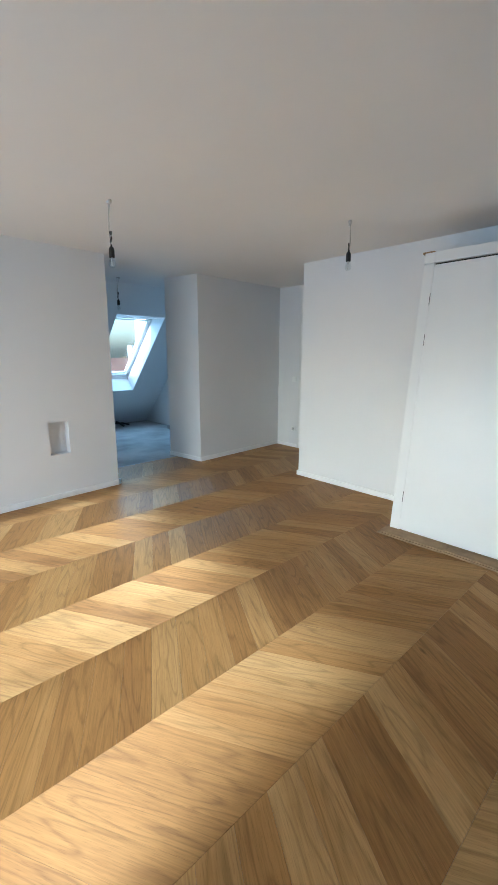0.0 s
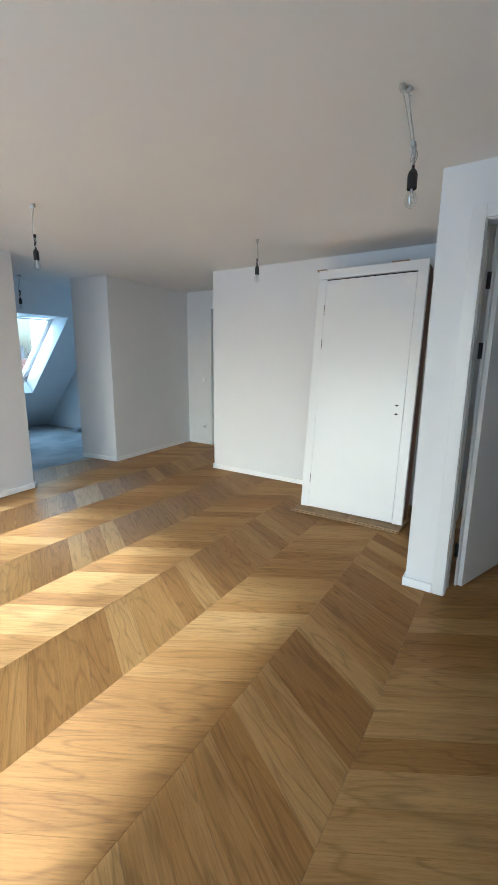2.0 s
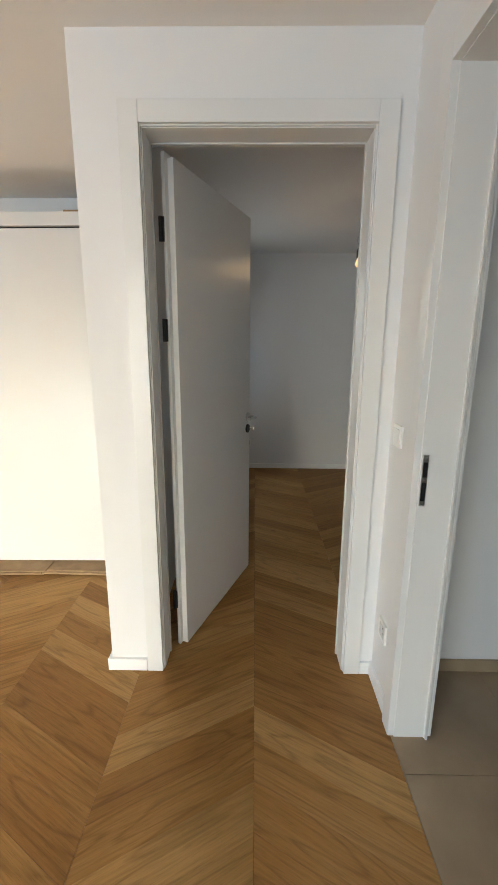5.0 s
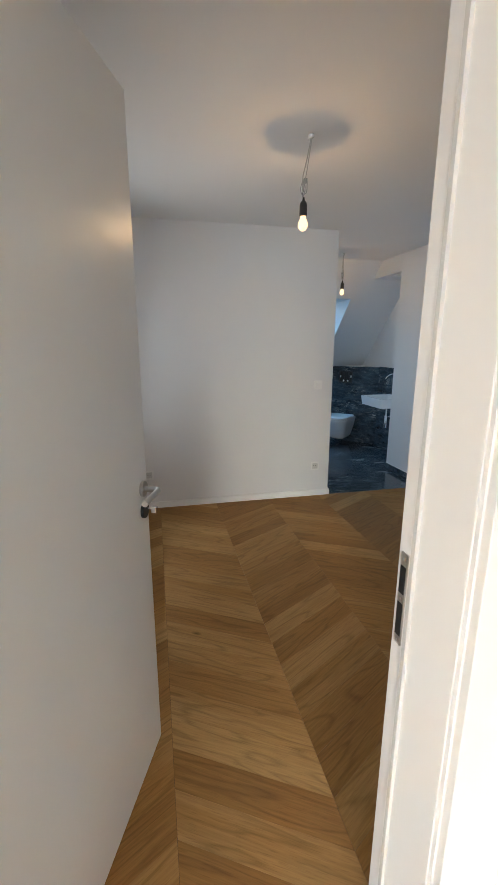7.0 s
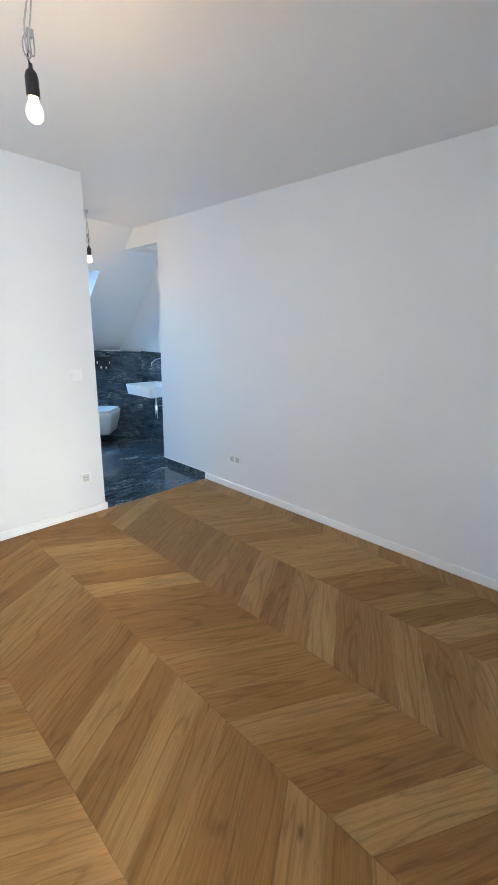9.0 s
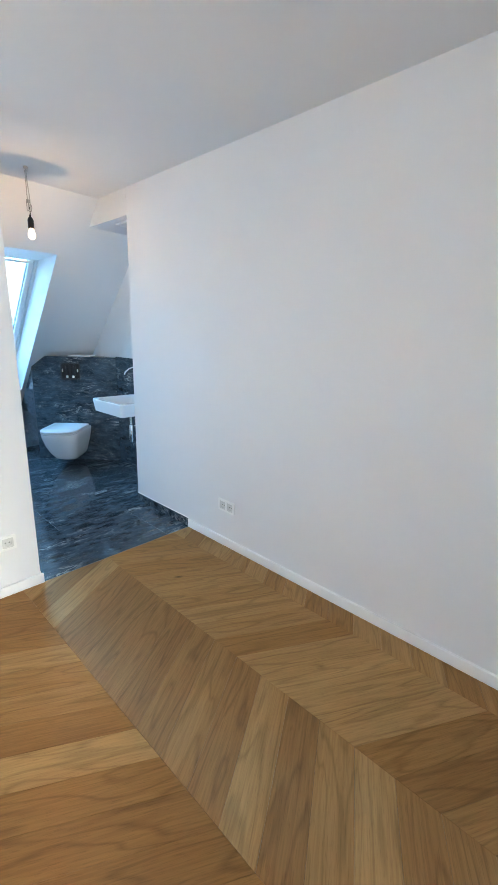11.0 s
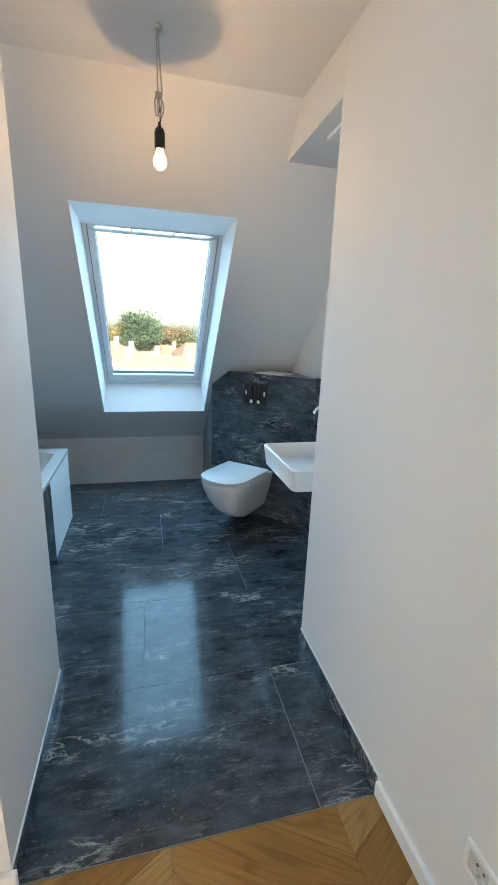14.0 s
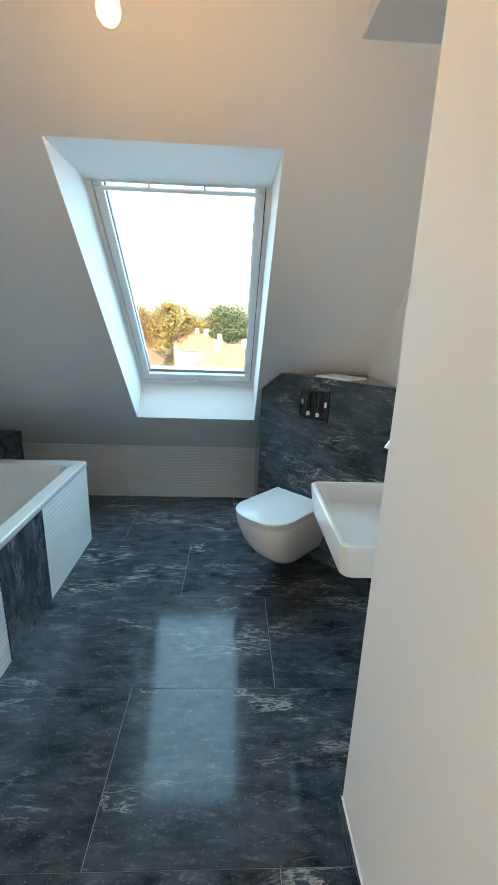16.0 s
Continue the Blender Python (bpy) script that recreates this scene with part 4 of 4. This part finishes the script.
# toilet: local y away from the box, z up
def toilet(m):
    top = thing("toilet", "white wall-hung toilet with a closed lid", "toilet", m)

    def outline(w, y0, y1, n=28, sq=2.5):
        pts = []
        ym = y1 - w * 0.98
        for i in range(n + 1):
            a = math.pi * i / n
            c, s = math.cos(a), math.sin(a)
            pts.append((w * math.copysign(abs(c) ** (2 / sq), c), ym + (y1 - ym) * abs(s) ** (2 / sq)))
        return [(w, y0)] + pts + [(-w, y0)]

    bm = B()
    rings = []
    for z, w, y1 in ((0.395, 0.178, 0.525), (0.385, 0.182, 0.53), (0.34, 0.176, 0.52), (0.26, 0.160, 0.485), (0.18, 0.138, 0.43), (0.115, 0.118, 0.36), (0.085, 0.100, 0.30), (0.078, 0.08, 0.26)):
        rings.append([bm.verts.new((x, y, z)) for x, y in outline(w, 0.0, y1)])
    for r0, r1 in zip(rings, rings[1:]):
        for i in range(len(r0)):
            j = (i + 1) % len(r0)
            bm.faces.new((r0[i], r0[j], r1[j], r1[i]))
    bm.faces.new(rings[0])
    bm.faces.new(rings[-1][::-1])
    part("bowl", bm, CERAMIC, top, "", True)
    for nm, z0, z1, w, y1 in (("seat", 0.397, 0.411, 0.183, 0.532), ("lid", 0.413, 0.432, 0.184, 0.534)):
        bm = B()
        rings = [[bm.verts.new((x, y, z)) for x, y in outline(w - i, 0.075, y1 - i)] for z, i in ((z0, 0.004), (z0 + 0.003, 0), (z1 - 0.004, 0), (z1, 0.006))]
        for r0, r1 in zip(rings, rings[1:]):
            for i in range(len(r0)):
                j = (i + 1) % len(r0)
                bm.faces.new((r0[i], r0[j], r1[j], r1[i]))
        bm.faces.new(rings[0])
        bm.faces.new(rings[-1])
        part(nm, bm, CERAMIC, top, "white plastic " + nm, True)
    for x in (-0.075, 0.075):
        part("lid_hinge", tube(B(), [(x - 0.02, 0.062, 0.418), (x + 0.02, 0.062, 0.418)], 0.012, 12), CHROME, top, "", True)


ang = math.degrees(math.atan2(nv.y, nv.x)) - 90
tq = front(0.41, 0.0, 0.0135)
toilet(pose(tq.x, tq.y, 0.0, 0, 0, ang))


# basin: on the wall y -0.468, between x 6.34 and 6.865
def basin(m):
    top = thing("washbasin", "white rectangular wall-hung ceramic washbasin", "washbasin", m)
    w, d, h, t = 0.265, 0.495, 0.125, 0.016

    def rr(x0, x1, y0, y1, r, z, n=5):
        pts = []
        for cx, cy, a0 in ((x1 - r, y1 - r, 0), (x0 + r, y1 - r, 90), (x0 + r, y0 + r, 180), (x1 - r, y0 + r, 270)):
            for i in range(n + 1):
                a = radians(a0 + 90 * i / n)
                pts.append((cx + r * math.cos(a), cy + r * math.sin(a), z))
        return pts

    bm = B()
    specs = [(-w + 0.06, w - 0.06, 0.0, d - 0.10, 0.05, -h), (-w + 0.015, w - 0.015, 0.0, d - 0.012, 0.035, -h + 0.012), (-w, w, 0.0, d, 0.03, -0.015), (-w, w, 0.0, d, 0.03, -0.004), (-w + 0.004, w - 0.004, 0.002, d - 0.004, 0.028, 0.0),
             (-w + t, w - t, 0.085, d - t, 0.022, 0.0), (-w + t + 0.005, w - t - 0.005, 0.09, d - t - 0.005, 0.022, -0.008), (-w + 0.05, w - 0.05, 0.12, d - 0.06, 0.03, -0.075), (-w + 0.14, w - 0.14, 0.19, d - 0.16, 0.04, -0.088)]
    rings = [[bm.verts.new(v) for v in rr(*s)] for s in specs]
    for r0, r1 in zip(rings, rings[1:]):
        for i in range(len(r0)):
            j = (i + 1) % len(r0)
            bm.faces.new((r0[i], r0[j], r1[j], r1[i]))
    bm.faces.new(rings[0])
    bm.faces.new(rings[-1])
    part("bowl", bm, CERAMIC, top, "", True)
    bm = B()
    lathe(bm, [(0, 0.003), (0.022, 0.003), (0.024, 0.0), (0, -0.001)], 18, (0, 0.25, -0.087))
    part("drain", bm, CHROME, top, "chrome drain", True)
    bm = B()
    lathe(bm, [(0, 0), (0.024, 0), (0.024, 0.006), (0.016, 0.010), (0.014, 0.09), (0.011, 0.10), (0, 0.10)], 18, (0, 0.050, 0.0))
    tube(bm, [(0, 0.050, 0.09), (0, 0.050, 0.20), (0, 0.066, 0.250), (0, 0.115, 0.284), (0, 0.180, 0.292), (0, 0.245, 0.276), (0, 0.284, 0.250), (0, 0.297, 0.226)], 0.009, 12)
    box(bm, 0.014, 0.06, 0.040, 0.050, 0.06, 0.07, 0.002)
    part("tap", bm, CHROME, top, "chrome arched tap", True)
    bm = B()
    tube(bm, [(0, 0.25, -h), (0, 0.25, -h - 0.14)], 0.013, 12)
    lathe(bm, [(0.018, 0), (0.022, -0.01), (0.022, -0.16), (0.018, -0.17), (0, -0.17)], 18, (0, 0.25, -h - 0.115))
    tube(bm, [(0, 0.25, -h - 0.14), (0, 0.15, -h - 0.145), (0, 0.0, -h - 0.145)], 0.013, 12)
    part("bottle_trap", bm, CHROME, top, "chrome bottle trap", True)


basin(pose(6.602, -0.4675, 0.802))

# recessed lamp in the soffit
so = thing("soffit_lamp", "flat white square lamp in the lowered soffit", "ceiling light", pose(6.36, -0.14, 2.238))
part("frame", box(B(), -0.09, 0.09, -0.07, 0.07, -0.016, -0.001, 0.003), PLASTIC, so)
part("diffuser", box(B(), -0.075, 0.075, -0.055, 0.055, -0.019, -0.0165), PLASTIC, so)


def relief(name, width, height, parent, m, t=0.010, label="", wave=0.025):
    """A glazed tile with soft horizontal waves on its face; local x across, -y out, z up."""
    bm = B()
    nx, nz = max(2, int(width / 0.05)), max(4, int(height / 0.005))
    grid = [[bm.verts.new((width * i / nx, -t - 0.0017 * math.sin(z * height / nz / wave * math.tau + 1.5 * math.sin(i * width / nx * 5.0) + 0.8 * math.sin(i * width / nx * 11 + z * 0.07)), height * z / nz)) for i in range(nx + 1)] for z in range(nz + 1)]
    for z in range(nz):
        for i in range(nx):
            bm.faces.new((grid[z][i], grid[z][i + 1], grid[z + 1][i + 1], grid[z + 1][i]))
    back = [bm.verts.new(p) for p in ((0, 0, 0), (width, 0, 0), (width, 0, height), (0, 0, height))]
    bm.faces.new([grid[0][i] for i in range(nx, -1, -1)] + [back[0], back[1]])
    bm.faces.new([grid[nz][i] for i in range(nx + 1)] + [back[2], back[3]])
    bm.faces.new([grid[z][0] for z in range(nz + 1)] + [back[3], back[0]])
    bm.faces.new([grid[z][nx] for z in range(nz, -1, -1)] + [back[1], back[2]])
    bmesh.ops.transform(bm, matrix=m, verts=bm.verts)
    return part(name, bm, RELIEF, parent, label, True)


# knee wall tiles
kt = thing("trim_knee_tiles", "white wavy relief tiles on the knee wall", "wall tiles", kind="structure")
y = 2.08
while y > 0.1:
    wdt = min(0.9, y - 0.06)
    relief("relief_tile", wdt - 0.002, 0.452, kt, pose(8.519, y, 0.004, 0, 0, -90))
    y -= 0.9

# bathtub
tub = thing("bathtub", "white built-in bathtub with a tiled front", "bathtub", pose(6.125, 1.275, 0))
TL, TW, TH = 1.67, 0.822, 0.55
bm = B()


def rrect(x0, x1, y0, y1, r, z, n=6):
    pts = []
    for cx, cy, a0 in ((x1 - r, y1 - r, 0), (x0 + r, y1 - r, 90), (x0 + r, y0 + r, 180), (x1 - r, y0 + r, 270)):
        for i in range(n + 1):
            a = radians(a0 + 90 * i / n)
            pts.append((cx + r * math.cos(a), cy + r * math.sin(a), z))
    return pts


rings = [[bm.verts.new(v) for v in rrect(*s)] for s in (
    (0.0, TL, 0.0, TW, 0.008, TH - 0.035), (-0.0, TL + 0.004, -0.004, TW, 0.008, TH - 0.03), (-0.0, TL + 0.004, -0.004, TW, 0.008, TH - 0.004), (0.004, TL, 0.0, TW - 0.004, 0.008, TH),
    (0.07, TL - 0.075, 0.065, TW - 0.07, 0.06, TH), (0.078, TL - 0.083, 0.073, TW - 0.078, 0.06, TH - 0.008), (0.14, TL - 0.12, 0.11, TW - 0.11, 0.10, TH - 0.33), (0.25, TL - 0.2, 0.18, TW - 0.18, 0.12, TH - 0.40))]
for r0, r1 in zip(rings, rings[1:]):
    for i in range(len(r0)):
        j = (i + 1) % len(r0)
        bm.faces.new((r0[i], r0[j], r1[j], r1[i]))
bm.faces.new(rings[-1])
part("tub_shell", bm, ACRYLIC, tub, "white acrylic shell", True)
part("base_block", box(B(), 0.0, TL - 0.012, 0.012, TW, 0.0, TH - 0.42), GROUT, tub)
part("base_core", box(B(), 0.0, TL - 0.012, 0.012, 0.05, 0.0, TH - 0.036), GROUT, tub)
relief("relief_tile", 0.625, TH - 0.036, tub, pose(0.0, 0.0115, 0.0))
relief("relief_tile", TL - 1.034, TH - 0.036, tub, pose(1.033, 0.0115, 0.0))
part("stone_panel", box(B(), 0.628, 1.030, -0.002, 0.0115, 0.0, TH - 0.036), STONE_PANEL, tub, "dark stone access panel")
relief("relief_tile", TW - 0.012, TH - 0.036, tub, pose(TL - 0.012, 0.012, 0.0, 0, 0, 90), t=0.008)
bm = B()
lathe(bm, [(0, 0.012), (0.026, 0.010), (0.030, 0.0), (0, 0.0)], 20)
bmesh.ops.transform(bm, matrix=pose(0.80, TW - 0.102, 0.43, 90), verts=bm.verts)
part("overflow", bm, CHROME, tub, "chrome overflow knob", True)
bl = part("stone_ledge", box(B(), 7.93, 8.33, 1.925, 2.098, 0.002, 0.60, 0.018), STONE)
tagged(bl, "black stone-clad ledge at the end of the bathtub", "ledge", kind="structure")

# ---- unfinished room: pipes along the foot of the slope ----
for y0, xa, xb, r, z in ((10.72, 1.3, 3.75, 0.022, 0.10), (10.80, 1.3, 3.9, 0.018, 0.055)):
    pipe = part("heating_pipe", tube(B(), [(xa, y0, z), (xb - 0.3, y0, z), (xb - 0.1, y0 - 0.03, z), (xb, y0 - 0.12, 0.02)], r, 10), BLACK, smooth=True)
    tagged(pipe, "dark insulated heating pipe along the bare floor", "pipe", "heating pipes")
bm = B()
box(bm, 4.30, 4.46, 9.75, 9.9, 0.0, 0.07, 0.01)
tube(bm, [(4.38, 9.8, 0.05), (4.44, 9.75, 0.10), (4.50, 9.75, 0.12)], 0.015, 8)
tagged(part("pipe_stub", bm, GREYPL), "grey pipe stub on the bare floor", "pipe")

# ---- outside ----
ROOFTILE = mat("orange_roof_tiles", (0.22, 0.12, 0.082), 0.8, bump=0.5, scale=4, var=0.2, var_scale=1.5)
FACADE = mat("white_render", (0.42, 0.41, 0.39), 0.85, var=0.06, var_scale=0.5)
GRASS = mat("far_ground", (0.11, 0.115, 0.095), 0.95, var=0.4, var_scale=0.08)
WOODBARK = mat("bark", (0.09, 0.065, 0.05), 0.9, bump=0.4, scale=6)
FARWIN = mat("far_window", (0.06, 0.07, 0.08), 0.15)
ground = slab("ground", -900, 900, -900, 900, -13.2, -13, GRASS, "town ground far below the attic windows", "ground")
house_wall = slab("house_storeys", -2.6, 8.6, -0.7, 10.9, -13, -0.25, FACADE, "rendered storeys of the house under the flat", "building")


def leaf_mat(name, c):
    m = mat(name, c, 0.7, var=0.4, var_scale=0.35)
    return m


LEAVES = [leaf_mat("leaf_green", (0.040, 0.060, 0.028)), leaf_mat("leaf_yellow", (0.14, 0.095, 0.025)), leaf_mat("leaf_olive", (0.070, 0.072, 0.030)), leaf_mat("leaf_rust", (0.11, 0.060, 0.022))]


def tree(x, y, h, w, kind, seed):
    rng = random.Random(seed)
    z = -13.0
    top = thing("tree", "tall %s autumn tree in the town" % ("green", "yellow", "olive green", "rust brown")[kind], "tree", pose(x, y, z))
    bm = B()
    tube(bm, [(0, 0, 0), (0.1, 0, h * 0.3), (0, 0.1, h * 0.75)], [0.03 * h, 0.02 * h, 0.006 * h], 8)
    for i in range(6):
        a = i * 1.05 + rng.random()
        tube(bm, [(0, 0, h * (0.28 + 0.05 * i)), (w * 0.3 * math.cos(a), w * 0.3 * math.sin(a), h * (0.45 + 0.06 * i))], [0.010 * h, 0.003 * h], 6)
    part("trunk", bm, WOODBARK, top)
    vs, fs = [], []
    for c in range(64):
        a, u, rr = rng.uniform(0, math.tau), rng.uniform(-1, 1), rng.random() ** 0.4
        cz = h * 0.60 + u * h * 0.36
        cr = w * 0.5 * math.sqrt(max(0.05, 1 - u * u * 0.9)) * rr
        cx, cy, s = cr * math.cos(a), cr * math.sin(a), w * rng.uniform(0.08, 0.16)
        for k in range(42):
            d = Vector((rng.gauss(0, 1), rng.gauss(0, 1), rng.gauss(0, 0.8))) * s * 0.62
            p0 = Vector((cx, cy, cz)) + d
            e0 = Vector((rng.uniform(-1, 1), rng.uniform(-1, 1), rng.uniform(-1, 1))).normalized() * w * 0.024
            e1 = e0.orthogonal().normalized() * w * 0.020
            n = len(vs)
            vs += [p0 - e0, p0 + e1, p0 + e0, p0 - e1]
            fs.append((n, n + 1, n + 2, n + 3))
    me = bpy.data.meshes.new("crown")
    me.from_pydata([tuple(v) for v in vs], [], fs)
    me.materials.append(LEAVES[kind])
    cr = new("crown", me)
    cr.parent = top
    return top


def house(x, y, w, d, h, ridge, turn, label, chim=2):
    top = thing("town_house", label, "house", pose(x, y, -13, 0, 0, turn))
    part("wall", box(B(), -w / 2, w / 2, -d / 2, d / 2, 0, h), FACADE, top)
    bm = B()
    e = 0.4
    v = [bm.verts.new(p) for p in ((-w / 2 - e, -d / 2 - e, h - 0.1), (w / 2 + e, -d / 2 - e, h - 0.1), (w / 2 + e, d / 2 + e, h - 0.1), (-w / 2 - e, d / 2 + e, h - 0.1), (-w / 2 + d * 0.25, 0, h + ridge), (w / 2 - d * 0.25, 0, h + ridge))]
    for f in ((0, 1, 5, 4), (2, 3, 4, 5), (1, 2, 5), (3, 0, 4), (3, 2, 1, 0)):
        bm.faces.new([v[i] for i in f])
    rf = part("roof", bm, ROOFTILE, top, "orange tiled hipped roof")
    for i in range(chim):
        cx = -w * 0.3 + i * w * 0.6 / max(1, chim - 1)
        part("chimney", box(B(), cx - 0.45, cx + 0.45, 0.6, 1.3, h + ridge * 0.4, h + ridge + 1.1), FACADE, rf, "white rendered chimney")
    for side in (-1, 1):
        for i in range(int(w / 3.2)):
            for s in range(int(h / 3)):
                cx, cz = -w / 2 + 1.6 + i * 3.2, 1.2 + s * 3
                part("window", box(B(), cx - 0.5, cx + 0.5, side * d / 2 - 0.04, side * d / 2 + 0.04, cz, cz + 1.5), FARWIN, top)
    return top


house(33, -1.2, 15, 10, 7.5, 3.0, 90, "white rendered house with an orange roof below the window", 3)
house(56, 10, 16, 10, 5.5, 3.5, 80, "white rendered house with an orange roof in the town")
house(60, -16, 14, 10, 5.5, 3.2, 95, "white rendered house with an orange roof in the town")
house(84, -2, 18, 11, 6.5, 3.5, 85, "white rendered house with an orange roof farther off")
house(88, 24, 18, 11, 6.5, 3.5, 85, "white rendered house with an orange roof farther off")
house(14, 38, 18, 11, 9.5, 4.5, 5, "white rendered house with an orange roof across the street", 2)
house(40, 66, 18, 11, 8, 4.5, 15, "white rendered house with an orange roof behind the street", 2)
rng = random.Random(21)
for i in range(12):
    house(rng.uniform(96, 132), -26 + 5.2 * i + rng.uniform(-1.5, 1.5), rng.uniform(9, 14), 8, rng.uniform(7, 9.3), 2.6, rng.uniform(60, 120), "small pale town house with an orange roof far off", 1)
rng = random.Random(11)
spots = [(112, 15, 18.5, 13, 1), (118, 25, 17, 12, 3), (126, 33, 19, 13, 1), (112, -21, 15, 9, 2), (84, -13, 9, 6, 2)]
for i in range(34):
    d = rng.uniform(125, 190)
    a = radians(-30 + 58 * i / 33 + rng.uniform(-1, 1))
    spots.append((d * math.cos(a), d * math.sin(a), rng.uniform(14, 19.5), rng.uniform(10, 16), rng.choice((0, 0, 2, 2, 1, 3))))
for i in range(12):
    d = rng.uniform(75, 130)
    a = radians(52 + 40 * i / 11)
    spots.append((d * math.cos(a), d * math.sin(a), rng.uniform(10.5, 13), rng.uniform(10, 14), rng.choice((0, 0, 2, 1))))
for i, s in enumerate(spots):
    tree(*s, 100 + i)

# ---- stone floor tiles of the bathroom ----
tile_floor = thing("floor_stone_tiles", "dark veined stone floor tiles with fine grey joints", "floor", kind="structure")
rows_x = [(5.448, 6.026, 0.20), (6.026, 6.606, 0.735), (6.606, 7.192, 0.159), (7.192, 7.764, 0.610), (7.764, 8.345, 1.06), (8.345, 8.52, 0.33)]
for x0, x1, j in rows_x:
    y = j - 1.2 * 2
    while y < 2.2:
        y0, y1 = max(y, -0.478), min(y + 1.2, 2.098)
        if x0 < 6.0:
            y0, y1 = max(y0, 0.0), min(y1, 1.07)
        if y1 - y0 > 0.02:
            part("tile", box(B(), x0 + 0.0012, x1 - 0.0012, y0 + 0.0012, y1 - 0.0012, -0.012, 0.0005), STONE, tile_floor)
        y += 1.2

# beige tiles of the side room
side = thing("floor_beige_tiles", "beige stone floor tiles in the side room", "floor", kind="structure")
for i in range(5):
    for j in range(4):
        x0, y0 = -0.3 + i * 0.51, 0.2 + j * 0.5
        part("tile", box(B(), x0 + 0.001, min(x0 + 0.508, 2.219), y0 + 0.001, 2.190 if j == 3 else y0 + 0.498, -0.004, 0.002), BEIGE, side)

# ---- oak chevron planks ----
ROW, ROW0, PITCH, XA = 0.51, 2.702, 0.15, 0.213
SKEW = ROW / math.tan(radians(60))


def clipped(poly, keep):
    out = []
    for i, p in enumerate(poly):
        q = poly[(i + 1) % len(poly)]
        a, b = keep(p), keep(q)
        if a >= 0:
            out.append(p)
        if a * b < 0:
            t = a / (a - b)
            out.append((p[0] + (q[0] - p[0]) * t, p[1] + (q[1] - p[1]) * t))
    return out


def plank_mesh(poly, origin, way):
    """Geometry and grain coordinates of a plank, relative to its origin; way is the grain's direction."""
    lo = [(x - origin[0], y - origin[1], -0.012) for x, y in poly]
    hi = [(x, y, 0.0) for x, y, _ in lo]
    n = len(poly)
    fs = [tuple(range(n - 1, -1, -1)), tuple(range(n, 2 * n))] + [(i, (i + 1) % n, n + (i + 1) % n, n + i) for i in range(n)]
    uv = [(x * way[0] + y * way[1], -x * way[1] + y * way[0]) for x, y, _ in lo + hi]
    return lo + hi, fs, uv


def finish(me, uvs):
    layer = me.uv_layers.new(name="grain")
    for lp in me.loops:
        layer.data[lp.index].uv = uvs[lp.vertex_index]
    me.materials.append(OAK)
    return me


oak_floor = thing("floor_oak", "oiled oak chevron parquet floor in the living room", "floor", kind="structure")
oak_bed = thing("floor_oak_bedroom", "oiled oak chevron parquet floor in the bedroom", "floor", kind="structure")
GAP = 0.0005
shared = {}
rest = ([], [], [])
count = {oak_floor: 0, oak_bed: 0}
for k in range(-6, 11):
    y0 = ROW0 + k * ROW
    up = k % 2 == 0          # even rows lean one way, odd rows the other
    for i in range(-22, 42):
        xb = XA + i * PITCH + (SKEW if up else 0.0)
        xt = xb + (-SKEW if up else SKEW)
        poly = [(xb + GAP, y0 + GAP), (xb + PITCH - GAP, y0 + GAP), (xt + PITCH - GAP, y0 + ROW - GAP), (xt + GAP, y0 + ROW - GAP)]
        cx, cy = (xb + xt + PITCH) / 2, y0 + ROW / 2
        if not (-2.6 < cx < 5.6 and -0.2 < cy < 8.1):
            continue
        whole = poly
        if cx < 2.25 and y0 < 2.175:          # the living room floor ends on a row joint
            continue
        if cy < 3.2 and xb + PITCH + SKEW > 5.44:
            poly = clipped(poly, lambda p: 5.444 - p[0])
        if y0 + ROW > 7.86:
            poly = clipped(poly, lambda p: 7.868 - p[1])
        if len(poly) < 3:
            continue
        way = Vector((xt - xb, ROW)).normalized()
        bed = cy < 3.3 and cx > 2.27
        owner = oak_bed if bed else oak_floor
        seen = (bed and cy > 0.0) or (not bed and 0.1 < cx < 3.9 and 2.1 < cy < 7.3 and (cx - 3.9) < 0 and cx + cy > 3.2)
        if seen and count[owner] < 300:
            count[owner] += 1
            origin = (xb, y0)
            if poly is whole:
                if up not in shared:
                    v, f, u = plank_mesh(poly, origin, way)
                    me = bpy.data.meshes.new("plank")
                    me.from_pydata(v, [], f)
                    shared[up] = finish(me, u)
                me = shared[up]
            else:
                v, f, u = plank_mesh(poly, origin, way)
                me = bpy.data.meshes.new("plank")
                me.from_pydata(v, [], f)
                finish(me, u)
            ob = new("plank", me)
            ob.parent = owner
            ob.location = (*origin, 0)
        else:
            v, f, u = plank_mesh(poly, (0, 0), way)
            n = len(rest[0])
            rest[0].extend(v)
            rest[1].extend(tuple(a + n for a in q) for q in f)
            rest[2].extend(u)
me = bpy.data.meshes.new("planks")
me.from_pydata(rest[0], [], rest[1])
finish(me, rest[2])
ob = new("planks", me)
ob.parent = oak_floor
tagged(ob, kind="stuff")
